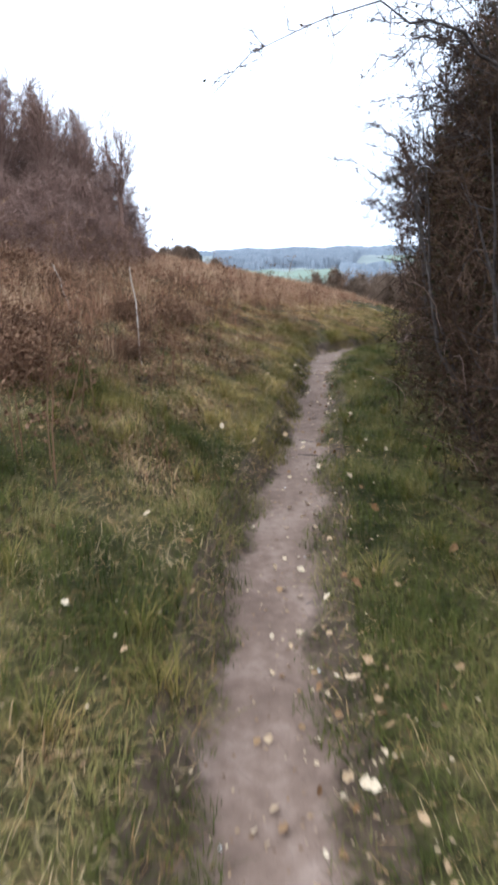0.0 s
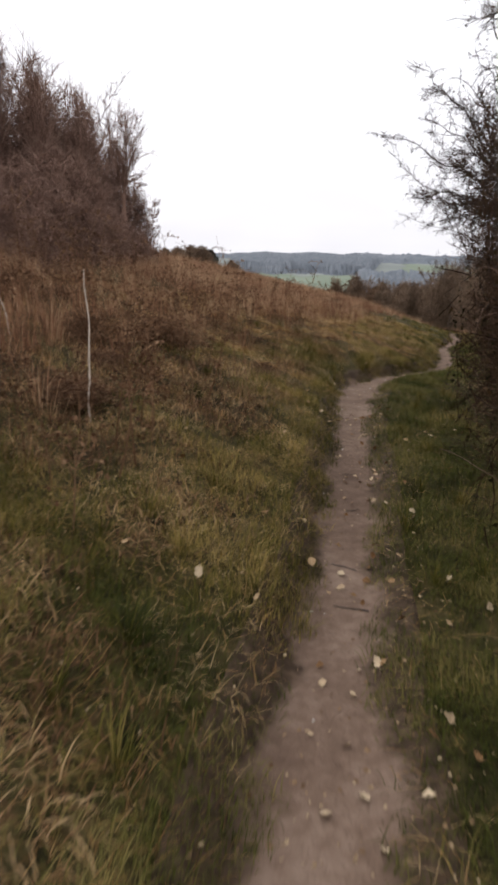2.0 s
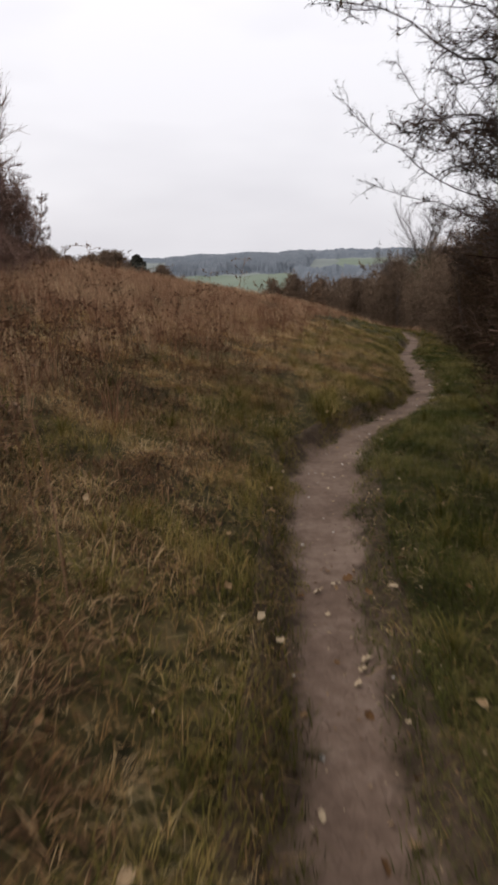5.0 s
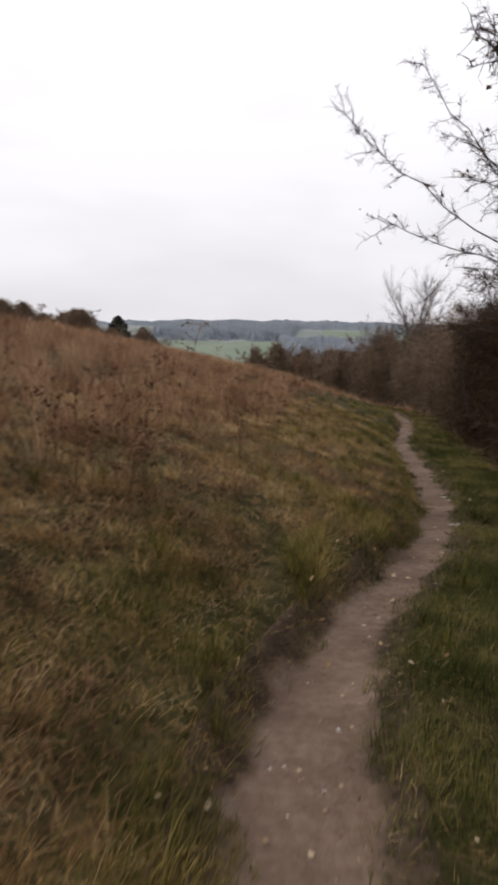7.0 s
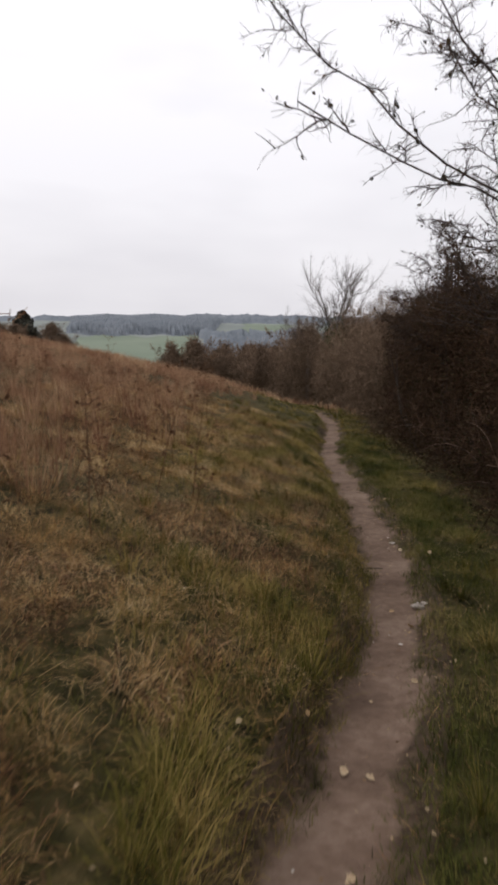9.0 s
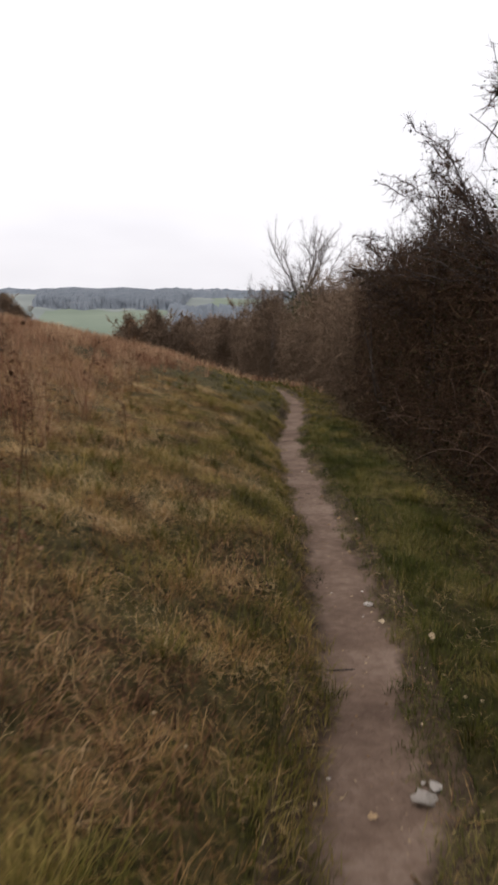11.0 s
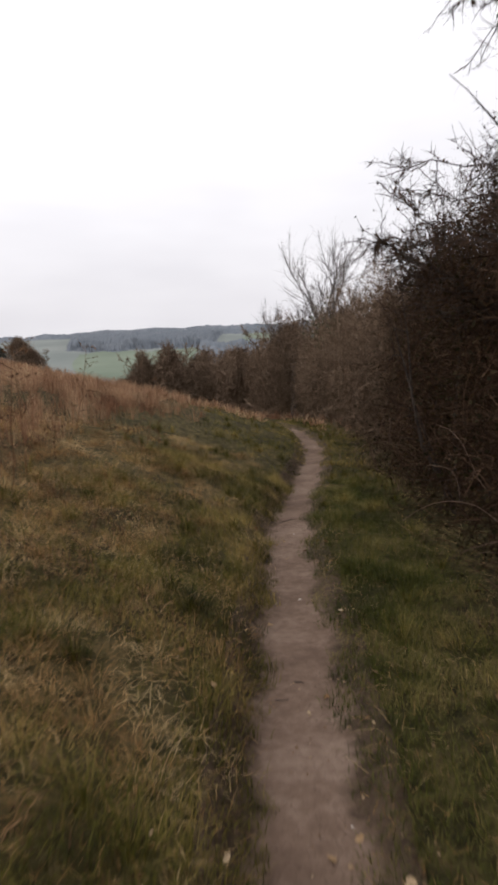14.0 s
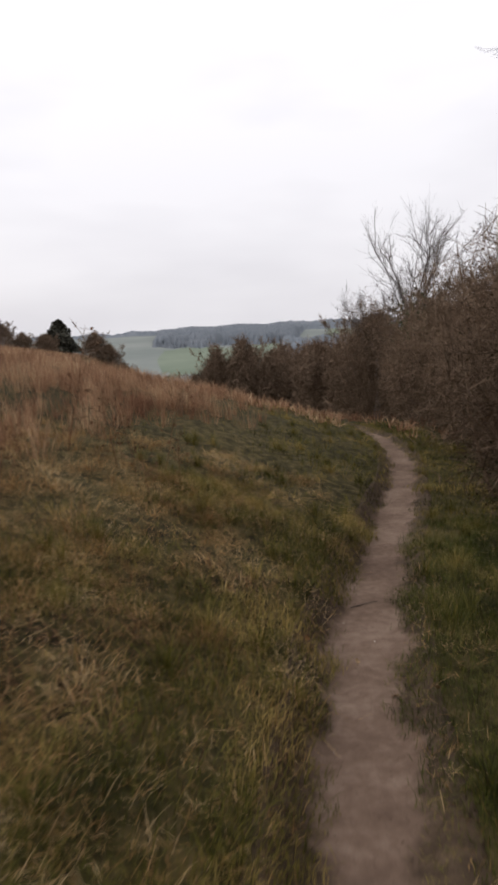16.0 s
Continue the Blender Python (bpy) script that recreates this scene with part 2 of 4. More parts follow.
def lumps(x, y, s, seed=0.0):
    """Cheap smooth unevenness, about -1 to 1."""
    return (np.sin(x * 1.7 * s + seed) * np.cos(y * 1.3 * s + 2 * seed) + np.sin((x * 0.8 + y * 1.1) * 2.3 * s + seed) * 0.6 + np.cos((x * 1.4 - y * 0.7) * 3.9 * s + 1.7 * seed) * 0.4) / 2


def valley(x, y):
    r, b = np.hypot(x, y), np.degrees(np.arctan2(x, y))
    z = np.interp(r, [0, 80, 150, 300, 450, 700, 1000, 1400, 2600], [-6, -7, -14, -26, -27, -18, -9, 0, -20])
    return z + 2.5 * np.sin(np.radians(b) * 9 + 0.4) * smooth(r, 600, 1400)


GROOVE = 0.03


def terrain(x, y):
    """Height of the ground."""
    x, y = np.asarray(x, float), np.asarray(y, float)
    d = path_x(y) - x
    half = path_half(y)
    left, right = np.maximum(d - half, 0), np.maximum(-d - half, 0)
    z = path_z(y)
    z = z + 0.11 * smooth(left, 0.0, 0.22) + 4.7 * (1 - np.exp(-left / 14.5))
    z = z + 0.04 * smooth(right, 0.0, 0.15) - 0.06 * right - 0.12 * np.maximum(right - 2.5, 0) * (1 - smooth(right, 20, 40))
    z = z - 0.0034 * np.maximum(y - 30, 0) ** 2 * (1 - 0.97 * smooth(left, 5, 11)) * (y < 400)
    z = z + 0.010 * lumps(x, y, 9.0, 0.2) * smooth(np.abs(d), half + 0.02, half + 0.15) * (y < 60) + 0.03 * lumps(x, y, 1.6, 0.5) * smooth(np.abs(d), 0.3, 0.8) + 0.10 * lumps(x, y, 0.35, 1.5) * smooth(np.abs(d), 1.0, 4.0)
    z = z - GROOVE * (1 - smooth(np.abs(d), half + 0.10, half + 0.22)) * (y < 37)
    far = smooth(np.hypot(x, y), 75, 150)
    return np.where(far > 0, (1 - far) * np.maximum(z, -30) + far * valley(x, y), z)


def surface(x, y):
    """Height of what one sees: the ground, or the path lying in its groove."""
    d = np.abs(path_x(y) - x)
    h = path_half(y)
    return terrain(x, y) + GROOVE * (1 - smooth(d, h + 0.10, h + 0.22)) * (np.asarray(y) < 36.7)


def ground_z(x, y):
    return float(surface(x, y))


def mesh_of(name, verts, faces, mat=None, flat=True):
    """A mesh from arrays; faces: one array, or a list of arrays, of quads or triangles."""
    me = bpy.data.meshes.new(name)
    groups = faces if isinstance(faces, list) else [faces]
    groups = [np.asarray(g, np.int64) for g in groups if len(g)]
    verts = np.asarray(verts, np.float32)
    me.vertices.add(len(verts))
    me.vertices.foreach_set("co", verts.ravel())
    loops = np.concatenate([g.ravel() for g in groups])
    sizes = np.concatenate([np.full(len(g), g.shape[1]) for g in groups])
    me.loops.add(len(loops))
    me.loops.foreach_set("vertex_index", loops.astype(np.int32))
    me.polygons.add(len(sizes))
    me.polygons.foreach_set("loop_start", np.concatenate([[0], np.cumsum(sizes)[:-1]]).astype(np.int32))
    me.update(calc_edges=True)
    me.validate()
    if not flat:
        me.polygons.foreach_set("use_smooth", np.ones(len(sizes), bool))
    if mat:
        me.materials.append(mat)
    return me


def grid_faces(rows, cols):
    i = np.arange(rows - 1)[:, None] * cols + np.arange(cols - 1)[None, :]
    i = i.ravel()
    return np.stack([i, i + 1, i + cols + 1, i + cols], 1)


def part(name, me, parent, label=""):
    ob = new(name, me)
    ob.parent = parent
    if label:
        tagged(ob, label)
    return ob


# ---- the ground, one sheet to the horizon ----
near_d = np.concatenate([np.arange(-3, -0.6, 0.15), np.arange(-0.6, 0.6, 0.03), np.arange(0.6, 3.01, 0.15)])
side_d = 3 * 1.11 ** np.arange(1, 66)
cols_d = np.concatenate([-side_d[::-1], near_d, side_d])
rows_y = np.concatenate([-4 * 1.2 ** np.arange(22, 0, -1), np.arange(-4, 24, 0.07), np.arange(24, 42, 0.14), 42 * 1.035 ** np.arange(0, 122)])
gx = path_x(rows_y)[:, None] + cols_d[None, :]
gy = np.repeat(rows_y[:, None], len(cols_d), 1)
ground = new("ground", mesh_of("ground", np.stack([gx, gy, terrain(gx, gy)], -1).reshape(-1, 3), grid_faces(*gx.shape), M_SOIL, flat=False))
tagged(ground, "brown hillside soil with leaf litter sloping to a valley", "ground", kind="structure")

py = np.arange(-4, 36.8, 0.06)
pu = np.linspace(-1, 1, 23)
half = path_half(py)[:, None]
px_ = path_x(py)[:, None] + pu[None, :] * (half + 0.20)
py_ = np.repeat(py[:, None], len(pu), 1)
pz_ = terrain(px_, py_) + GROOVE - 0.012 * (1 - smooth(np.abs(pu[None, :]), 0.3, 0.75)) - 0.05 * np.abs(pu[None, :]) ** 14 + 0.003 * lumps(px_ * 4, py_ * 2, 1.5) + 0.0015 * lumps(px_ * 9, py_ * 7, 1.5, 2)
# 1 where feet have polished the earth, 0 at the crumbling, humus-dark borders
ragged = 0.035 * np.sin(py * 6.1)[:, None] + 0.025 * np.sin(py * 14.7 + pu[0])[:, None] + 0.02 * lumps(px_ * 8, py_ * 8, 1.3)
wear = 1 - smooth(np.abs(pu[None, :]) * (half + 0.20) + ragged, half - 0.05, half + 0.08)
footpath = new("footpath", mesh_of("footpath", np.stack([px_, py_, pz_], -1).reshape(-1, 3), grid_faces(*px_.shape), M_PATH, flat=False))
wear_at = footpath.data.attributes.new("wear", "FLOAT", "POINT")
wear_at.data.foreach_set("value", wear.ravel().astype(np.float32))
tagged(footpath, "narrow trodden footpath of pale brown earth", "footpath", kind="structure")

rng = np.random.default_rng(7)


# ---- grass ----
def blades(name, x, y, az, lean, length, width, bend, mat, levels=2, lift=0.0):
    """Curved, tapering blades rooted on the ground, one island each."""
    n = len(x)
    base = np.stack([x, y, surface(x, y) - 0.012 + lift], 1)
    out = np.stack([np.cos(az), np.sin(az)], 1)
    side = np.stack([-np.sin(az), np.cos(az), np.zeros(n)], 1) * (width / 2)[:, None]
    rows = []
    pos, ang = base.copy(), lean.copy()
    for k in range(levels + 1):
        taper = 1 - 0.75 * (k / levels) ** 1.5
        if k < levels:
            rows += [pos - side * taper, pos + side * taper]
        else:
            rows += [pos]
        step = (length / levels)[:, None]
        pos = pos + step * np.concatenate([out * np.sin(ang)[:, None], np.cos(ang)[:, None]], 1)
        ang = np.minimum(ang + bend / levels, 2.1)
    verts = np.stack(rows, 1).reshape(-1, 3)
    per = 2 * levels + 1
    o = np.arange(n)[:, None] * per
    quads = np.concatenate([o + np.array([[2 * k, 2 * k + 1, 2 * k + 3, 2 * k + 2]]) for k in range(levels - 1)]) if levels > 1 else np.zeros((0, 4), int)
    tris = o + np.array([[2 * levels - 2, 2 * levels - 1, 2 * levels]])
    return mesh_of(name, verts, [quads, tris], mat)


def sown(area, per_m2, keep):
    """Random places in the rectangle (d0, d1, y0, y1), d to the right of the path's middle, thinned by keep(x, y, d)."""
    d0, d1, y0, y1 = area
    n = int((d1 - d0) * (y1 - y0) * per_m2)
    d, y = rng.uniform(d0, d1, n), rng.uniform(y0, y1, n)
    x = path_x(y) + d
    ok = rng.random(n) < keep(x, y, d)
    return x[ok], y[ok], d[ok]


def clumped(x, y, each, spread):
    """Blades round each tuft's middle, with the way that each leans outward."""
    n = len(x) * each
    az = rng.uniform(0, 2 * np.pi, n)
    r = np.abs(rng.normal(0, spread, n))
    return np.repeat(x, each) + r * np.cos(az), np.repeat(y, each) + r * np.sin(az), az, r / spread


def on_path(x, y, margin=0.0):
    return np.abs(x - path_x(y)) < path_half(y) + margin


def edge_keep(x, y, d):
    h = path_half(y) + 0.035 * np.sin(y * 5 + np.sign(d)) + 0.025 * np.sin(y * 13) + 0.02 * np.sin(y * 29)
    return smooth(np.abs(d), h - 0.07, h + 0.09) * (1 - 0.9 * side_track(x, y))


def stuff(name, me, label, category):
    return tagged(new(name, me), label, category, kind="stuff")


def dead_patch(x, y):
    """1 where the sward has died down to brown herbage."""
    d = path_x(y) - x
    return smooth(lumps(x, y, 1.35, 9) + 0.55 * lumps(x, y, 3.7, 4) + 0.55 * smooth(y, 4.6, 5.6) * (1 - smooth(y, 10.5, 13)) * smooth(d, 0.55, 1.0), 0.0, 0.45) * smooth(d, 0.35, 0.8)


def dead_herbage():
    keep = lambda x, y, d: dead_patch(x, y) * edge_keep(x, y, d) * (1 - 0.6 * smooth(y, 12, 20))
    x, y, d = sown((-4.2, -0.3, 0.8, 22), 3800, keep)
    n = len(x)
    me = blades("dead_herbage", x, y, rng.uniform(0, 6.28, n), rng.uniform(0.3, 1.4, n), rng.uniform(0.03, 0.16, n), rng.uniform(0.002, 0.007, n), rng.uniform(0.5, 3.0, n), M_HERB, 3)
    stuff("dead_herbage", me, "patches of dead dark brown herbage in the grass", "grass")


def green_grass():
    # short sward beside the path, finest where one walks by
    sides = (((0.08, 1.9, 0.3, 24), 9000, "short dark green grass between footpath and hedge"), ((-2.2, -0.08, 0.3, 4.4), 10000, "lush green grass on the bank where the walk begins"), ((-2.2, -0.08, 4.4, 24), 10000, "mossy green grass on the bank beside the footpath"), ((-3.4, 1.8, 24, 34), 1500, "green grass round the far bend of the footpath"))
    for area, dens, label in sides:
        keep = lambda x, y, d: edge_keep(x, y, d) * np.where(d > 0, np.clip(0.75 + 0.35 * lumps(x, y, 2.2), 0.25, 1) * (1 - 0.93 * smooth(d, 0.7, 1.5)), np.maximum(np.clip(0.42 + 0.65 * lumps(x, y, 1.1, 3) + 0.35 * lumps(x, y, 4.5, 2) + 0.35 * (1 - smooth(y, 3, 6)), 0.1, 1), 0.9 * (1 - smooth(-d, 0.3, 0.6))) * (1 - 0.9 * smooth(-d, 0.6 + 0.9 * (1 - smooth(y, 5, 9)) + 0.9 * smooth(y, 16, 20), 2.3)))
        x, y, d = sown(area, dens, keep)
        alive = rng.random(len(x)) > 0.75 * dead_patch(x, y)
        x, y, d = x[alive], y[alive], d[alive]
        n = len(x)
        tall = np.clip(1 + 0.6 * lumps(x, y, 2.6, 1), 0.45, 1.7) * (0.65 + 0.35 * smooth(np.abs(d), 0.2, 0.5))
        me = blades("green_grass", x, y, rng.uniform(0, 6.28, n), rng.uniform(0.1, 1.0, n), rng.uniform(0.04, 0.13, n) * tall, rng.uniform(0.0018, 0.0038, n) * np.where(y > 24, 2.0, 1.0), rng.uniform(0.4, 1.8, n), M_VERGE if area[0] > 0 or area[3] < 5 else M_GREEN)
        stuff("green_grass", me, label, "grass")
    # lusher tufts
    x, y, d = sown((-2.4, 1.2, 0.5, 30), 5.0, lambda x, y, d: (~on_path(x, y, 0.1)) * (1 - side_track(x, y)) * np.where(d > 0, 0.7, np.clip(0.5 + 0.9 * lumps(x, y, 1.1, 3), 0.1, 1)))
    x, y, az, r = clumped(np.append(x, [1.60, 1.66, 1.74, 1.52, 1.50, 1.64, 1.58, 1.70, 1.80]), np.append(y, [11.95, 12.15, 12.4, 11.75, 12.0, 12.3, 12.2, 12.55, 12.7]), 90, 0.06)
    n = len(x)
    ok = ~on_path(x, y, 0.01)
    me = blades("grass_tufts", x[ok], y[ok], (az + rng.normal(0, 0.5, n))[ok], (0.15 + 0.4 * r)[ok], (rng.uniform(0.08, 0.22, n) * (1 + 0.5 * np.exp(-((x - 1.62) / 0.25) ** 2 - ((y - 12.2) / 0.5) ** 2)))[ok], rng.uniform(0.0022, 0.004, n)[ok], rng.uniform(0.5, 1.7, n)[ok], M_GREEN, 3)
    stuff("grass_tufts", me, "lush green grass tufts along the footpath", "grass")


def dry_grass():
    # straw-coloured tussocks on the slope
    keep = lambda x, y, d: (~on_path(x, y, 0.10)) * (1 - side_track(x, y)) * smooth(-d, 0.15 + 0.35 * (1 - smooth(y, 3, 7)), 1.2 + 1.2 * (1 - smooth(y, 3, 7))) * (0.2 + 0.8 * smooth(y, 3.5, 6)) * np.clip(0.6 + 0.5 * lumps(x, y, 0.9, 5) + 0.4 * lumps(x, y, 3.1, 6), 0.08, 1) * (1 - 0.45 * smooth(y, 16, 20) * (1 - smooth(-d, 1.0, 2.0))) * (1 - 0.55 * smooth(y, 7.2, 8.4) * (1 - smooth(y, 10.5, 12)))
    x, y, d = sown((-4.4, -0.2, 0.4, 25), 46, keep)
    upright = rng.random(len(x)) > 0.55 * dead_patch(x, y)
    x, y, d = x[upright], y[upright], d[upright]
    x, y, az, r = clumped(x, y, 120, 0.12)
    n = len(x)
    az = az + rng.normal(0, 0.8, n)
    me = blades("withered_tussocks", x, y, az, 0.3 + 0.5 * r, rng.uniform(0.05, 0.20, n) * (0.55 + 0.45 * smooth(y, 5, 10)), rng.uniform(0.0010, 0.0023, n), rng.uniform(0.9, 3.2, n), M_DRY, 3)
    stuff("withered_tussocks", me, "withered straw-coloured grass tussocks on the bank", "grass")
    # loose thatch lying flat
    x, y, d = sown((-4, 1.8, 0.4, 24), 1300, lambda x, y, d: (~on_path(x, y, 0.04)) * (1 - 0.8 * side_track(x, y)) * np.where(d > 0, 0.3, 0.9))
    n = len(x)
    me = blades("grass_thatch", x, y, rng.uniform(0, 6.28, n), rng.uniform(1.0, 1.6, n), rng.uniform(0.03, 0.13, n), rng.uniform(0.0012, 0.0026, n), rng.uniform(-0.2, 0.9, n), M_DRY, 2, lift=0.022)
    stuff("grass_thatch", me, "flattened dead grass and thatch on the soil", "grass")
    # taller russet grass up the slope
    keep = lambda x, y, d: smooth(-d, 1.0 + 1.0 * smooth(y, 9, 14), 3.4) * np.clip(0.7 + 0.4 * lumps(x, y, 0.5, 8), 0.2, 1)
    x, y, d = sown((-10, -1.0, 4, 34), 19, keep)
    x, y, az, r = clumped(x, y, 34, 0.11)
    n = len(x)
    me = blades("russet_grass", x, y, az, 0.05 + 0.3 * r, rng.uniform(0.16, 0.48, n) * (1 - 0.35 * smooth(y, 24, 34)), rng.uniform(0.003, 0.006, n), rng.uniform(0.1, 1.3, n), M_RED, 2)
    stuff("russet_grass", me, "tall russet dead grass covering the slope", "grass")
    # the far part of the slope
    x, y, d = sown((-34, 2, 30, 72), 4.5, lambda x, y, d: (~on_path(x, y, 0.4)) * 1.0)
    x, y, az, r = clumped(x, y, 9, 0.16)
    n = len(x)
    me = blades("far_russet_grass", x, y, az, 0.2 + 0.4 * r, rng.uniform(0.12, 0.36, n), rng.uniform(0.012, 0.03, n), rng.uniform(0.1, 1.3, n), M_RED, 2)
    stuff("far_russet_grass", me, "russet rough grassland on the hill crest", "grass")
    x, y, d = sown((-30, -9, 6, 30), 7, lambda x, y, d: 1.0 + 0 * x)
    x, y, az, r = clumped(x, y, 10, 0.15)
    n = len(x)
    me = blades("hill_grass", x, y, az, 0.1 + 0.3 * r, rng.uniform(0.2, 0.5, n), rng.uniform(0.010, 0.022, n), rng.uniform(0.1, 1.1, n), M_RED, 2)
    stuff("hill_grass", me, "brown rough grass higher up the hill", "grass")


green_grass()
dry_grass()
dead_herbage()


# ---- woody plants ----
def tubes(lines, radii, sides):
    """Tapering tubes along polylines. lines: (n, k, 3), radii: (n, k)."""
    lines, radii = np.asarray(lines, float), np.asarray(radii, float)
    n, k, _ = lines.shape
    tan = np.gradient(lines, axis=1)
    tan /= np.linalg.norm(tan, axis=2, keepdims=True) + 1e-9
    ref = np.where(np.abs(tan[..., 2:3]) > 0.9, np.array([1.0, 0, 0]), np.array([0, 0, 1.0]))
    u = np.cross(tan, ref)
    u /= np.linalg.norm(u, axis=2, keepdims=True) + 1e-9
    v = np.cross(tan, u)
    a = np.arange(sides) * 2 * np.pi / sides
    ring = u[:, :, None, :] * np.cos(a)[None, None, :, None] + v[:, :, None, :] * np.sin(a)[None, None, :, None]
    verts = lines[:, :, None, :] + ring * radii[:, :, None, None]
    o = np.arange(n)[:, None, None, None] * (k * sides)
    j = np.arange(k - 1)[None, :, None, None] * sides
    s = np.arange(sides)[None, None, :, None]
    t = (s + 1) % sides
    f = np.concatenate([o + j + s, o + j + t, o + j + sides + t, o + j + sides + s], -1).reshape(-1, 4)
    return verts.reshape(-1, 3), f


def ribbons(lines, width):
    """Thin twigs, each a strip turned its own way. lines: (n, k, 3)."""
    n, k, _ = lines.shape
    r = np.random.default_rng(n)
    tan = lines[:, -1] - lines[:, 0]
    side = np.cross(tan, r.normal(size=(n, 3)))
    side /= np.linalg.norm(side, axis=1, keepdims=True) + 1e-9
    taper = np.linspace(1, 0.35, k)[None, :, None]
    off = side[:, None, :] * (width / 2)[:, None, None] * taper
    verts = np.stack([lines - off, lines + off], 2).reshape(-1, 3)
    o = np.arange(n)[:, None, None] * (2 * k) + np.arange(k - 1)[None, :, None] * 2
    return verts, (o + np.array([0, 1, 3, 2])).reshape(-1, 4)


def arcs(r, start, way, length, k, wander, sag):
    """Polylines that set off along way and wander; sag pulls them down (or up, when negative)."""
    n = len(start)
    pts = [start]
    d = way / (np.linalg.norm(way, axis=1, keepdims=True) + 1e-9)
    for _ in range(k - 1):
        d = d + r.normal(0, wander, (n, 3)) + np.array([0, 0, -1.0]) * (sag / k)
        d /= np.linalg.norm(d, axis=1, keepdims=True) + 1e-9
        pts.append(pts[-1] + d * (length / (k - 1))[:, None])
    return np.stack(pts, 1)


def along(r, lines, count, lo=0.2, hi=1.0):
    """Random places on polylines, with the line's way there."""
    n, k, _ = lines.shape
    i = r.integers(0, n, count)
    f = r.uniform(lo, hi, count) * (k - 1) * 0.9999
    a = f.astype(int)
    w = (f - a)[:, None]
    p, q = lines[i, a], lines[i, np.minimum(a + 1, k - 1)]
    return p * (1 - w) + q * w, q - p


def small_leaves(r, at, size):
    """Folded leaves of two triangles a half."""
    n = len(at)
    a = r.normal(size=(n, 3))
    a /= np.linalg.norm(a, axis=1, keepdims=True)
    b = np.cross(a, r.normal(size=(n, 3)))
    b /= np.linalg.norm(b, axis=1, keepdims=True)
    c = np.cross(a, b)
    s = size[:, None]
    verts = np.stack([at, at + (a * 0.5 + b * 0.38 + c * 0.12) * s, at + a * s, at + (a * 0.5 - b * 0.38 + c * 0.12) * s], 1).reshape(-1, 3)
    o = np.arange(n)[:, None] * 4
    return verts, np.concatenate([o + np.array([[0, 1, 2]]), o + np.array([[0, 2, 3]])])


def drawn_in(lines, radius):
    """Bends what strays past a radius back towards the shrub."""
    r = np.hypot(lines[..., 0], lines[..., 1])
    k = np.where(r > radius, (radius + 0.22 * (r - radius)) / np.maximum(r, 1e-6), 1.0)[..., None]
    return lines * np.concatenate([k, k, np.ones_like(k)], -1)


